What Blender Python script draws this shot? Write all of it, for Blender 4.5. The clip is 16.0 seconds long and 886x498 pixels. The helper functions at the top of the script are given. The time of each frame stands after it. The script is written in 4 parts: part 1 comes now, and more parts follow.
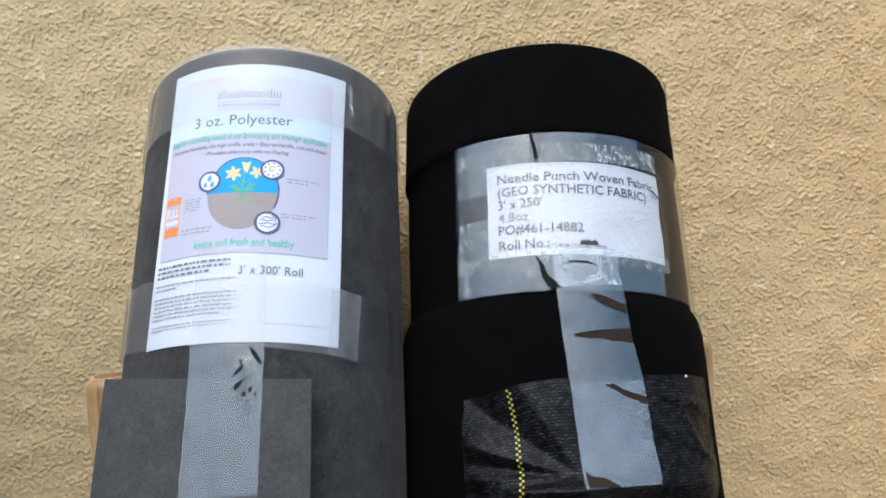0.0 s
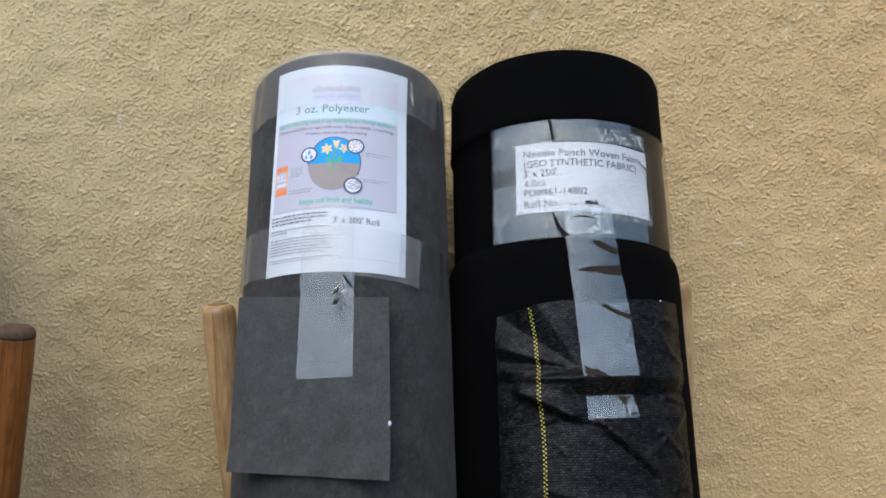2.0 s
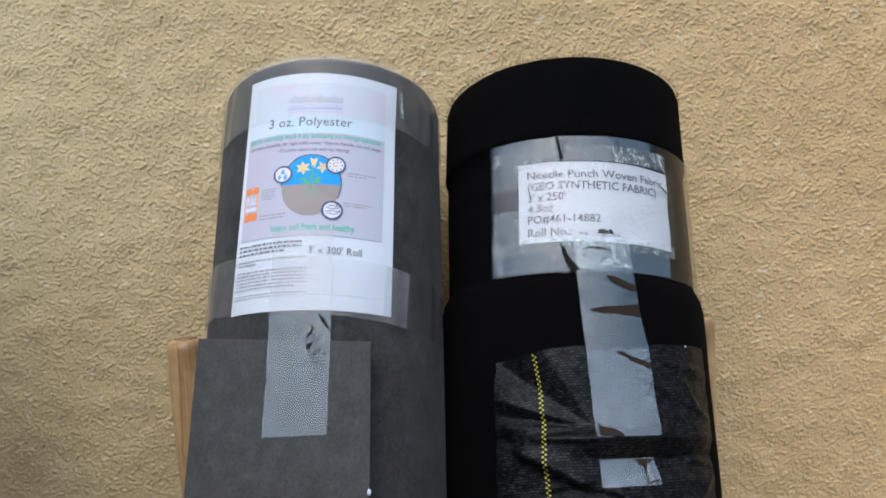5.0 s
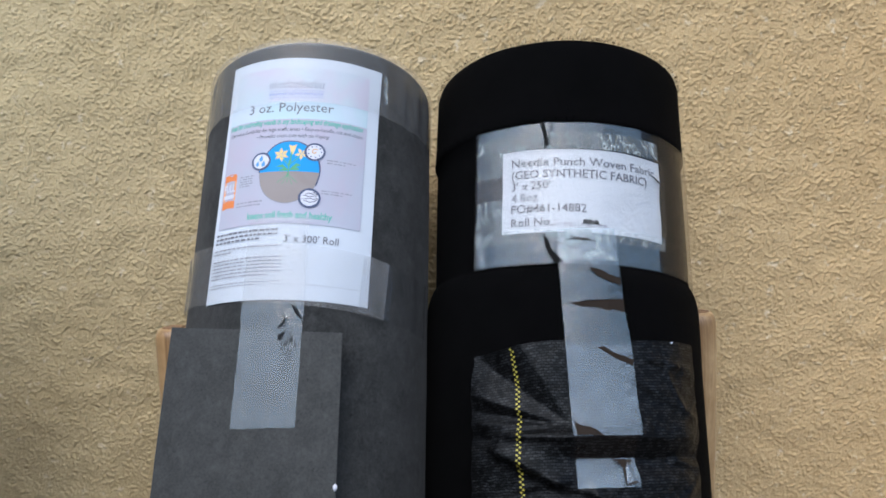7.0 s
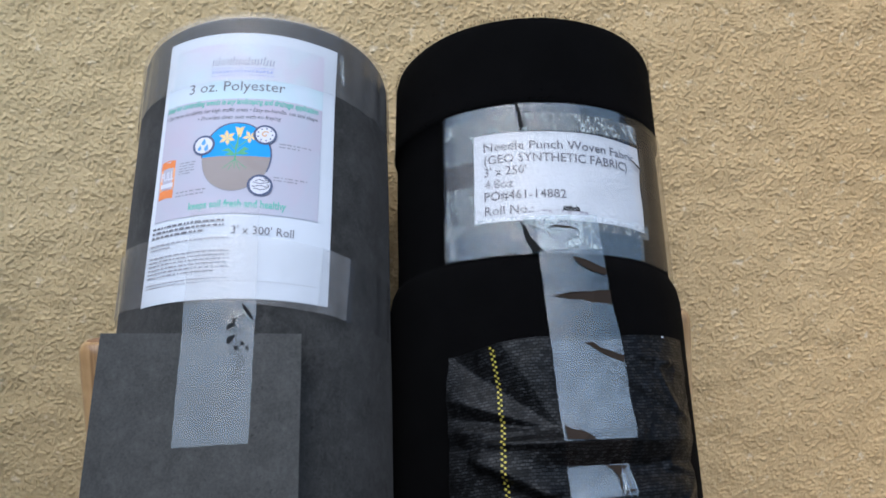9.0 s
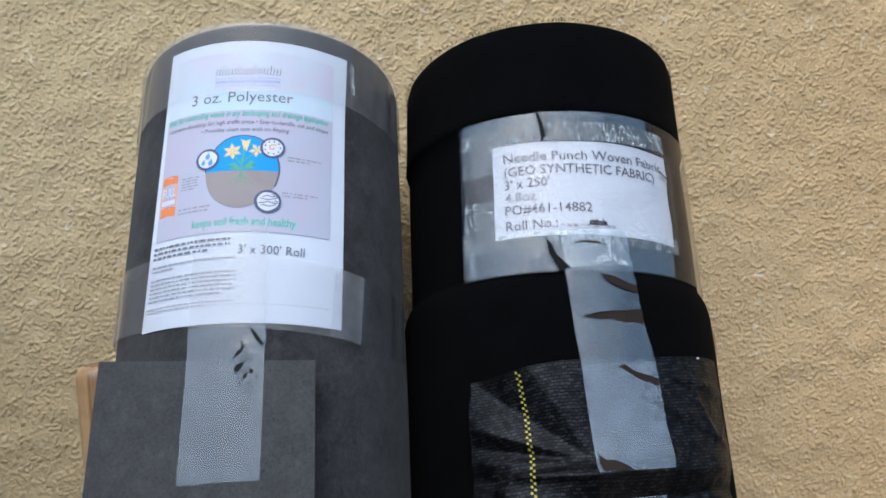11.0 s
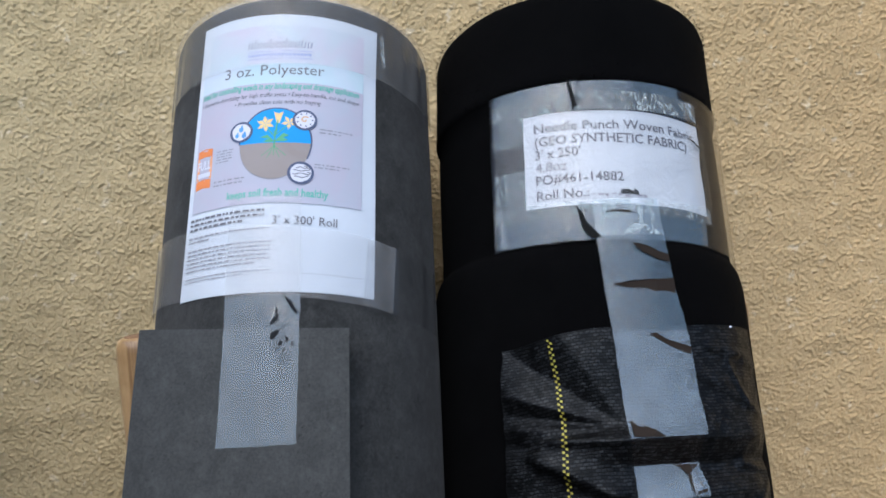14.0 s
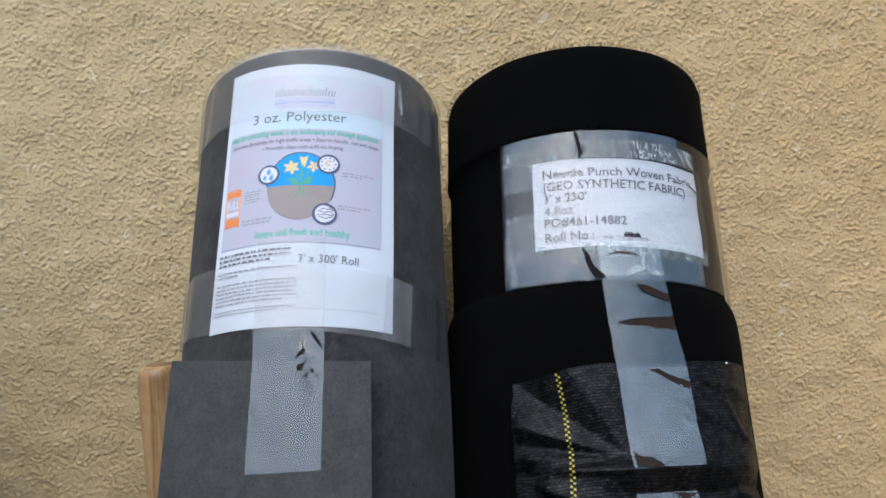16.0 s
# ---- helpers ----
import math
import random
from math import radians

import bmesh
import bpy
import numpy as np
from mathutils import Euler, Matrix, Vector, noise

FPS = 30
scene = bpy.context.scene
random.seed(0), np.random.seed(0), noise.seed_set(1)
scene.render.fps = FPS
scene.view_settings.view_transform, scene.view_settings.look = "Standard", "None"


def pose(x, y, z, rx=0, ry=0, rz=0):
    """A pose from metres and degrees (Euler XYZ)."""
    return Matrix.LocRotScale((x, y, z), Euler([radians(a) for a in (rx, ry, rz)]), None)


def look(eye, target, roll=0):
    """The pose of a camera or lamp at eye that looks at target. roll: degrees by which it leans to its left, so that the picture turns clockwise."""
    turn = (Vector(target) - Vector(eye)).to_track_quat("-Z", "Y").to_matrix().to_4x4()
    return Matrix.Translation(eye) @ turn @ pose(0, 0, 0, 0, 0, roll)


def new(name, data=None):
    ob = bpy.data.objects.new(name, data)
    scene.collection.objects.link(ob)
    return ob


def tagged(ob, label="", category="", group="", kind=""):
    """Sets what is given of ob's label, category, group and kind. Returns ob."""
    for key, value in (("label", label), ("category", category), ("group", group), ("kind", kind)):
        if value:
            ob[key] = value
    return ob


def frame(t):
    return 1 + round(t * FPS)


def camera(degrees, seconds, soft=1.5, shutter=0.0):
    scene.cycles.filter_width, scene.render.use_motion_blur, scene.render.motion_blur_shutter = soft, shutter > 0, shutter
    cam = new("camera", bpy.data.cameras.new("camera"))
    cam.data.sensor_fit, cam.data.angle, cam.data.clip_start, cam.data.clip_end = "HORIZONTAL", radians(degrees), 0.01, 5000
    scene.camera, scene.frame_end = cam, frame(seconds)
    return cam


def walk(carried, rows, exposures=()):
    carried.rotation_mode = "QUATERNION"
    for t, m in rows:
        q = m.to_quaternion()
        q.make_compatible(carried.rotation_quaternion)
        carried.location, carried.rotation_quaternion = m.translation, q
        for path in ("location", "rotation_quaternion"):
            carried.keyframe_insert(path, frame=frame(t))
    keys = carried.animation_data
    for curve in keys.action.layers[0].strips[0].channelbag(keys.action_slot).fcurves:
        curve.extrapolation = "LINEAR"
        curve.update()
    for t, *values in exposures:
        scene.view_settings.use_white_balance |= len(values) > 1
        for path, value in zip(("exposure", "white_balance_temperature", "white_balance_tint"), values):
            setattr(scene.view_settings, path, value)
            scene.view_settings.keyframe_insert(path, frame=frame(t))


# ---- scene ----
# A stucco wall with two rolls of landscape fabric leaning against it, and tool handles beside them.
cam = camera(61.4, 16.0, soft=1.75)
PATH = [
    (0, (0.0028, -0.0132, 0.7997), (0.1261, 1.9781, 0.6599), -2.15),
    (0.5, (0.0077, -0.0545, 0.8011), (0.0766, 1.9401, 0.6715), -1.49),
    (1, (0.0090, -0.1242, 0.7963), (-0.0387, 1.8681, 0.6277), 1.11),
    (1.5, (0.0161, -0.1890, 0.8130), (0.0220, 1.8033, 0.6386), -0.98),
    (2, (-0.0350, -0.2453, 0.8010), (0.0313, 1.7418, 0.5839), -1.72),
    (2.5, (-0.0744, -0.2670, 0.8124), (0.0713, 1.7167, 0.6036), -2.13),
    (3, (-0.0825, -0.2613, 0.8089), (0.0565, 1.7223, 0.5936), -1.55),
    (3.5, (-0.0633, -0.2597, 0.8021), (0.0887, 1.7185, 0.5499), -1.24),
    (4, (-0.0561, -0.2507, 0.8013), (0.0698, 1.7332, 0.5810), -1.09),
    (4.2, (-0.0371, -0.2271, 0.8062), (0.0440, 1.7620, 0.6144), -0.96),
    (6.3, (-0.0005, -0.0647, 0.8174), (0.0446, 1.9249, 0.6184), -1.59),
    (6.5, (0.0126, -0.0737, 0.8109), (0.0463, 1.9157, 0.6086), -1.56),
    (7, (0.0375, -0.1066, 0.8089), (0.0053, 1.8820, 0.5978), -1.11),
    (7.5, (0.0560, -0.1312, 0.8050), (-0.0441, 1.8558, 0.6013), -1.83),
    (8, (0.0501, -0.1227, 0.7891), (-0.0306, 1.8655, 0.5876), -2.27),
    (8.5, (0.0189, -0.0781, 0.7869), (0.0959, 1.9144, 0.6319), -0.94),
    (8.7, (0.0075, -0.0601, 0.7808), (0.1279, 1.9304, 0.6272), -1.03),
    (10.8, (-0.0096, 0.0178, 0.7608), (0.1974, 1.9997, 0.5905), -2.09),
    (11, (-0.0150, 0.0037, 0.7777), (0.1489, 1.9929, 0.6494), -2.02),
    (11.5, (-0.0263, -0.0158, 0.7817), (0.0977, 1.9776, 0.6775), -1.38),
    (12, (-0.0288, -0.0334, 0.7813), (0.0792, 1.9610, 0.6797), -1.78),
    (12.5, (-0.0288, -0.0222, 0.7779), (0.0490, 1.9737, 0.6749), -1.56),
    (13, (-0.0258, 0.0131, 0.7646), (0.0396, 2.0060, 0.6094), -1.61),
    (13.5, (-0.0175, 0.0082, 0.7642), (0.0559, 1.9996, 0.5944), -2.45),
    (14, (-0.0186, -0.0012, 0.7681), (0.0688, 1.9893, 0.5935), -2.46),
    (14.5, (-0.0218, -0.0031, 0.7650), (0.0752, 1.9866, 0.5870), -2.47),
    (15, (-0.0274, -0.0180, 0.7711), (0.0406, 1.9727, 0.5904), -2.80),
    (15.5, (-0.0276, -0.0397, 0.7789), (0.0681, 1.9535, 0.6447), -2.91),
    (16, (-0.0407, -0.0418, 0.7845), (0.0704, 1.9521, 0.6753), -1.80),
]
# seconds, stops, kelvin, tint: the picture settles darker, then a little cooler
EXPOSURES = [(0.0, 0.77, 5980, 8), (0.5, 0.68, 6080, 8), (1.0, 0.58, 6080, 8), (2.0, 0.51, 6010, 8), (4.0, 0.46, 6040, 8),
             (6.5, 0.53, 5880, 8), (8.0, 0.52, 5770, 8), (11.0, 0.50, 5690, 8), (14.5, 0.48, 5800, 8), (16.0, 0.50, 5950, 8)]
walk(cam, [(t, look(eye, target, roll)) for t, eye, target, roll in PATH], EXPOSURES)

# ---- world and light: open shade under a bright, thinly clouded sky ----
SUN_ELEVATION, SUN_AZIMUTH = 58.0, 204.0      # degrees; azimuth from +y (the wall's side) clockwise
world = bpy.data.worlds.new("sky")
scene.world = world
world.use_nodes = True
wn = world.node_tree.nodes
sky = wn.new("ShaderNodeTexSky")
sky.sky_type = "NISHITA"
sky.sun_disc = False
sky.sun_elevation = radians(SUN_ELEVATION)
sky.sun_rotation = radians(SUN_AZIMUTH)
sky.dust_density = 3.0
wn["Background"].inputs["Strength"].default_value = 0.15
world.node_tree.links.new(sky.outputs["Color"], wn["Background"].inputs["Color"])
sun = new("sun", bpy.data.lights.new("sun", "SUN"))
sun.data.energy, sun.data.angle, sun.data.color = 1.48, radians(90), (1.0, 0.97, 0.94)
el, az = radians(SUN_ELEVATION), radians(SUN_AZIMUTH)
sun.matrix_world = look((0, 0, 6), Vector((0, 0, 6)) - Vector((math.sin(az) * math.cos(el), math.cos(az) * math.cos(el), math.sin(el))))


# ---- materials ----
def material(name, color, rough=0.8, metal=0.0, spec=0.5):
    m = bpy.data.materials.new(name)
    m.use_nodes = True
    b = m.node_tree.nodes["Principled BSDF"]
    b.inputs["Base Color"].default_value = (*color, 1)
    b.inputs["Roughness"].default_value = rough
    b.inputs["Metallic"].default_value = metal
    b.inputs["Specular IOR Level"].default_value = spec
    return m


def coords(m, scale=(1, 1, 1), rotate=(0, 0, 0)):
    n, l = m.node_tree.nodes, m.node_tree.links
    tc, mp = n.new("ShaderNodeTexCoord"), n.new("ShaderNodeMapping")
    mp.inputs["Scale"].default_value = scale
    mp.inputs["Rotation"].default_value = rotate
    l.new(tc.outputs["Object"], mp.inputs["Vector"])
    return mp.outputs["Vector"]


def noise_tex(m, scale, detail=3.0, rough=0.55, vec=None, distortion=0.0):
    n = m.node_tree.nodes.new("ShaderNodeTexNoise")
    n.inputs["Scale"].default_value = scale
    n.inputs["Detail"].default_value = detail
    n.inputs["Roughness"].default_value = rough
    n.inputs["Distortion"].default_value = distortion
    m.node_tree.links.new(vec or coords(m), n.inputs["Vector"])
    return n.outputs["Fac"]


def ramp(m, value, stops):
    r = m.node_tree.nodes.new("ShaderNodeValToRGB")
    e = r.color_ramp.elements
    while len(e) < len(stops):
        e.new(0.5)
    for el_, (p, c) in zip(e, stops):
        el_.position, el_.color = p, (*c, 1)
    m.node_tree.links.new(value, r.inputs["Fac"])
    return r.outputs["Color"]


def blend(m, kind, fac, a, b):
    x = m.node_tree.nodes.new("ShaderNodeMix")
    x.data_type, x.blend_type = "RGBA", kind
    l = m.node_tree.links
    for sock, v in ((x.inputs[0], fac), (x.inputs[6], a), (x.inputs[7], b)):
        if isinstance(v, (int, float)):
            sock.default_value = v
        elif isinstance(v, tuple):
            sock.default_value = (*v, 1)
        else:
            l.new(v, sock)
    return x.outputs[2]


def bump(m, height, strength, distance):
    n, l = m.node_tree.nodes, m.node_tree.links
    bp, b = n.new("ShaderNodeBump"), n["Principled BSDF"]
    bp.inputs["Strength"].default_value, bp.inputs["Distance"].default_value = strength, distance
    l.new(height, bp.inputs["Height"])
    if b.inputs["Normal"].links:
        l.new(b.inputs["Normal"].links[0].from_socket, bp.inputs["Normal"])
    l.new(bp.outputs["Normal"], b.inputs["Normal"])


def paint(m, colour):
    m.node_tree.links.new(colour, m.node_tree.nodes["Principled BSDF"].inputs["Base Color"])


def stucco_material():
    m = material("tan_stucco", (0.55, 0.38, 0.19), 0.92, spec=0.2)
    # cool light (left, yellower) to warm bounce (right, redder), painted into the base colour
    n, l = m.node_tree.nodes, m.node_tree.links
    xyz, light_drift = n.new("ShaderNodeSeparateXYZ"), n.new("ShaderNodeMapRange")
    l.new(coords(m), xyz.inputs[0])
    l.new(xyz.outputs[0], light_drift.inputs["Value"])
    light_drift.inputs["From Min"].default_value, light_drift.inputs["From Max"].default_value = -0.6, 0.7
    tone = noise_tex(m, 3.0, 4)
    # two tints of one paint: cool-lit left, then warm-lit right
    cool_lit = ramp(m, tone, [(0.3, (0.538, 0.440, 0.252)), (0.7, (0.604, 0.502, 0.300))])
    fresh = ramp(m, tone, [(0.3, (0.545, 0.390, 0.200)), (0.7, (0.608, 0.447, 0.240))])
    c = blend(m, "MIX", light_drift.outputs[0], cool_lit, fresh)
    g = ramp(m, noise_tex(m, 260, 4, 0.7), [(0.3, (0.82, 0.78, 0.71)), (0.7, (1.0, 1.0, 1.0))])
    c = blend(m, "MULTIPLY", 1.0, c, g)
    # pale rubbed spots and faint grime
    c = blend(m, "MIX", ramp(m, noise_tex(m, 52, 5, 0.65), [(0.60, (0, 0, 0)), (0.68, (0.6, 0.6, 0.6))]), c, (0.675, 0.585, 0.415))
    paint(m, c)
    grit = ramp(m, noise_tex(m, 150, 6, 0.75), [(0.34, (0, 0, 0)), (0.66, (1, 1, 1))])
    bump(m, grit, 0.40, 0.0010)
    bump(m, noise_tex(m, 600, 3, 0.7), 0.35, 0.0006)
    return m


def felt_material(name, dark, light, fuzz, fleck=None, gloss=0.06):
    m = material(name, light, 0.95, spec=gloss)
    b = m.node_tree.nodes["Principled BSDF"]
    b.inputs["Sheen Weight"].default_value = fuzz
    b.inputs["Sheen Roughness"].default_value = 0.5
    c = ramp(m, noise_tex(m, 24, 7, 0.75), [(0.3, dark), (0.7, light)])
    f = ramp(m, noise_tex(m, 420, 4, 0.75), [(0.3, (0.72, 0.72, 0.72)), (0.7, (1.12, 1.12, 1.12))])
    c = blend(m, "MULTIPLY", 1.0, c, f)
    if fleck:
        c = blend(m, "MIX", ramp(m, noise_tex(m, 85, 7, 0.75, coords(m, (1, 1, 0.7)), 0.4), [(0.50, (0, 0, 0)), (0.72, (0.5, 0.5, 0.5))]), c, fleck)
        c = blend(m, "MIX", ramp(m, noise_tex(m, 190, 3, 0.6), [(0.66, (0, 0, 0)), (0.74, (0.55, 0.55, 0.55))]), c, tuple(v * 0.45 for v in dark))
    paint(m, c)
    bump(m, noise_tex(m, 700, 3, 0.7), 0.5, 0.0006)
    bump(m, noise_tex(m, 90, 3, 0.6), 0.25, 0.0012)
    return m


def woven_material():
    m = material("woven_black_plastic", (0.012, 0.012, 0.014), 0.32, spec=0.21)
    n, l = m.node_tree.nodes, m.node_tree.links
    uvn = n.new("ShaderNodeUVMap")
    # flat tapes showing as short staggered floats, parted by dark gaps
    wander, push = n.new("ShaderNodeTexNoise"), n.new("ShaderNodeVectorMath")
    wander.inputs["Scale"].default_value = 38.0
    l.new(uvn.outputs["UV"], wander.inputs["Vector"])
    push.operation = "MULTIPLY_ADD"
    push.inputs[1].default_value = (0.010, 0.010, 0.0)
    l.new(wander.outputs["Color"], push.inputs[0])
    l.new(uvn.outputs["UV"], push.inputs[2])
    floats = n.new("ShaderNodeTexBrick")
    floats.inputs["Color1"].default_value = (1, 1, 1, 1)
    floats.inputs["Color2"].default_value = (0.25, 0.25, 0.25, 1)
    floats.inputs["Mortar"].default_value = (0, 0, 0, 1)
    floats.inputs["Scale"].default_value = 1.0
    floats.inputs["Brick Width"].default_value = 0.0180
    floats.inputs["Row Height"].default_value = 0.0092
    floats.inputs["Mortar Size"].default_value = 0.0027
    floats.inputs["Mortar Smooth"].default_value = 1.0
    l.new(push.outputs[0], floats.inputs["Vector"])
    over = floats
    c = ramp(m, over.outputs[0], [(0.25, (0.0022, 0.0023, 0.0025)), (0.8, (0.0098, 0.0103, 0.0110))])
    scuff = ramp(m, noise_tex(m, 130, 4, 0.7), [(0.35, (0.35, 0.35, 0.35)), (0.7, (1.5, 1.5, 1.5))])
    paint(m, blend(m, "MULTIPLY", 1.0, c, scuff))
    n["Principled BSDF"].inputs["Specular Tint"].default_value = (0.92, 0.97, 1.0, 1)
    r = ramp(m, noise_tex(m, 160, 4), [(0.3, (0.32, 0.32, 0.32)), (0.7, (0.50, 0.50, 0.50))])
    l.new(r, n["Principled BSDF"].inputs["Roughness"])
    glint = ramp(m, blend(m, "MULTIPLY", 1.0, over.outputs[0], scuff), [(0.10, (0.11, 0.11, 0.11)), (1.0, (0.28, 0.28, 0.28))])
    l.new(glint, n["Principled BSDF"].inputs["Specular IOR Level"])
    uneven = ramp(m, noise_tex(m, 240, 3, 0.7), [(0.38, (0.1, 0.1, 0.1)), (0.66, (1, 1, 1))])
    bump(m, blend(m, "MULTIPLY", 1.0, over.outputs[0], uneven), 0.42, 0.0010)
    bump(m, noise_tex(m, 45, 4, 0.6), 0.3, 0.003)
    return m


def film_material(name, haze, tint, rough, sheen=0.08, wrinkle=0.0, wrinkle_scale=60.0, stretch=(1, 1, 1)):
    """Clear adhesive film: mostly see-through, a little hazy, with a sharp sheen. The haze also paints in sky
    reflection.
    """
    m = bpy.data.materials.new(name)
    m.use_nodes = True
    n, l = m.node_tree.nodes, m.node_tree.links
    n.remove(n["Principled BSDF"])
    clear, haze_n, gloss = n.new("ShaderNodeBsdfTransparent"), n.new("ShaderNodeBsdfDiffuse"), n.new("ShaderNodeBsdfGlossy")
    clear.inputs["Color"].default_value = (0.95, 0.95, 0.95, 1)
    haze_n.inputs["Color"].default_value = (*tint, 1)
    gloss.inputs["Roughness"].default_value = rough
    edge = n.new("ShaderNodeLayerWeight")
    edge.inputs["Blend"].default_value = 0.5
    steep, fres = n.new("ShaderNodeMath"), n.new("ShaderNodeMapRange")
    steep.operation = "POWER"
    steep.inputs[1].default_value = 5.0
    l.new(edge.outputs["Facing"], steep.inputs[0])
    l.new(steep.outputs[0], fres.inputs["Value"])
    fres.inputs["To Min"].default_value = sheen
    a, b = n.new("ShaderNodeMixShader"), n.new("ShaderNodeMixShader")
    spots = ramp(m, noise_tex(m, 55, 5, 0.65), [(0.35, (haze * 0.75,) * 3), (0.7, (haze * 1.25,) * 3)])
    l.new(spots, a.inputs[0])
    l.new(clear.outputs[0], a.inputs[1])
    l.new(haze_n.outputs[0], a.inputs[2])
    l.new(fres.outputs[0], b.inputs[0])
    l.new(a.outputs[0], b.inputs[1])
    l.new(gloss.outputs[0], b.inputs[2])
    l.new(b.outputs[0], n["Material Output"].inputs["Surface"])
    bp = n.new("ShaderNodeBump")
    bp.inputs["Strength"].default_value, bp.inputs["Distance"].default_value = 0.12, 0.002
    l.new(noise_tex(m, 25, 2), bp.inputs["Height"])
    last = bp
    if wrinkle:
        bw = n.new("ShaderNodeBump")
        bw.inputs["Strength"].default_value, bw.inputs["Distance"].default_value = wrinkle, 0.004
        ridge = ramp(m, noise_tex(m, wrinkle_scale, 3, 0.6, coords(m, stretch), 1.5), [(0.455, (0, 0, 0)), (0.5, (1, 1, 1)), (0.545, (0, 0, 0))])
        l.new(ridge, bw.inputs["Height"])
        l.new(bp.outputs[0], bw.inputs["Normal"])
        # crinkle highlights are painted in as extra haze on the ridges
        l.new(blend(m, "MIX", ridge, spots, (0.38, 0.38, 0.38)), a.inputs[0])
        last = bw
    l.new(last.outputs[0], gloss.inputs["Normal"])
    return m


def paper_material(name, color):
    m = material(name, color, 0.7, spec=0.2)
    c = ramp(m, noise_tex(m, 30, 4), [(0.3, tuple(v * 0.95 for v in color)), (0.7, color)])
    paint(m, c)
    bump(m, noise_tex(m, 35, 3), 0.12, 0.002)
    return m


def wash_material(name, first, second):
    """Uneven print: two pale tints running into one another."""
    m = paper_material(name, first)
    paint(m, ramp(m, noise_tex(m, 16, 4, 0.55, None, 0.8), [(0.36, first), (0.62, second)]))
    return m


def wood_material(name, dark, light, rough):
    m = material(name, light, rough, spec=0.45)
    v = coords(m, (26, 26, 1.6))
    c = ramp(m, noise_tex(m, 3.0, 6, 0.65, v, 1.2), [(0.3, dark), (0.5, light), (0.72, tuple(min(1, q * 1.15) for q in light))])
    s = ramp(m, noise_tex(m, 22, 4, 0.6), [(0.35, (0.72, 0.66, 0.6)), (0.62, (1, 1, 1))])
    c = blend(m, "MULTIPLY", 0.8, c, s)
    grime = ramp(m, noise_tex(m, 9, 6, 0.7, coords(m, (2.2, 2.2, 0.5)), 0.8), [(0.40, (0.50, 0.42, 0.34)), (0.58, (1, 1, 1))])
    c = blend(m, "MULTIPLY", 0.5, c, grime)
    knots = ramp(m, noise_tex(m, 34, 2, 0.5, coords(m, (1, 1, 0.45))), [(0.71, (0, 0, 0)), (0.76, (0.8, 0.8, 0.8))])
    paint(m, blend(m, "MIX", knots, c, tuple(q * 0.5 for q in dark)))
    bump(m, noise_tex(m, 4.0, 5, 0.6, v), 0.3, 0.0015)
    return m


def grit_material():
    m = material("brown_grit", (0.16, 0.14, 0.12), 0.95)
    c = ramp(m, noise_tex(m, 1.3, 6, 0.65), [(0.3, (0.07, 0.062, 0.053)), (0.7, (0.12, 0.107, 0.092))])
    g = ramp(m, noise_tex(m, 180, 3), [(0.3, (0.8, 0.8, 0.8)), (0.7, (1, 1, 1))])
    paint(m, blend(m, "MULTIPLY", 1.0, c, g))
    bump(m, noise_tex(m, 120, 4), 0.3, 0.002)
    return m


STUCCO = stucco_material()
GRIT = grit_material()
GREY_FELT = felt_material("charcoal_felt", (0.0212, 0.0217, 0.0212), (0.0485, 0.0496, 0.0485), 0.08, (0.0715, 0.0730, 0.0715))
GREY_SWATCH = felt_material("charcoal_felt_sample", (0.0420, 0.0437, 0.0427), (0.0655, 0.0680, 0.0665), 0.05, (0.083, 0.0862, 0.0840))
BLACK_FELT = felt_material("black_needled_felt", (0.0006, 0.0006, 0.0007), (0.0017, 0.0017, 0.0019), 0.0, None, 0.055)
WOVEN = woven_material()
YELLOW = material("yellow_yarn", (0.40, 0.34, 0.045), 0.6)
TAPE = film_material("packing_tape_film", 0.102, (0.47, 0.68, 0.84), 0.26, 0.050)
# brighter copy of the tape film: sky glare put in as haze
TAPE_BRIGHT = film_material("brightened_tape_film", 0.225, (0.54, 0.67, 0.78), 0.38, 0.022)
TAPE_CLEAR = film_material("clear_tape_film", 0.014, (0.75, 0.76, 0.76), 0.08, 0.026)
TAPE_THIN = film_material("thin_tape_film", 0.070, (0.76, 0.76, 0.74), 0.26, 0.022)
TAPE_CRINKLED = film_material("crinkled_tape_film", 0.120, (0.66, 0.76, 0.78), 0.14, 0.05, 0.9, 46.0, (1, 1, 0.55))
TAPE_BROWN = film_material("brown_tape_film", 0.016, (0.30, 0.20, 0.14), 0.2, 0.007)
# slightly darkening film that paints in weaker sky sheen
DIM_PATCH = film_material("dim_patch_film", 0.0, (0.5, 0.5, 0.5), 0.3, 0.0)
DIM_PATCH.node_tree.nodes["Transparent BSDF"].inputs["Color"].default_value = (0.925, 0.93, 0.935, 1)
PAPER = paper_material("white_paper", (0.555, 0.605, 0.665))
LABEL_PAPER = paper_material("white_label_paper", (0.61, 0.645, 0.685))
bump(LABEL_PAPER, ramp(LABEL_PAPER, noise_tex(LABEL_PAPER, 38, 4, 0.6, None, 1.2), [(0.40, (0, 0, 0)), (0.5, (1, 1, 1)), (0.62, (0.1, 0.1, 0.1))]), 0.22, 0.003)
LILAC = wash_material("printed_lilac", (0.425, 0.400, 0.480), (0.400, 0.425, 0.500))
LILAC_PALE = wash_material("printed_pale_lilac", (0.520, 0.500, 0.590), (0.490, 0.580, 0.635))
CYAN_PALE = wash_material("printed_pale_cyan", (0.445, 0.570, 0.620), (0.490, 0.560, 0.640))
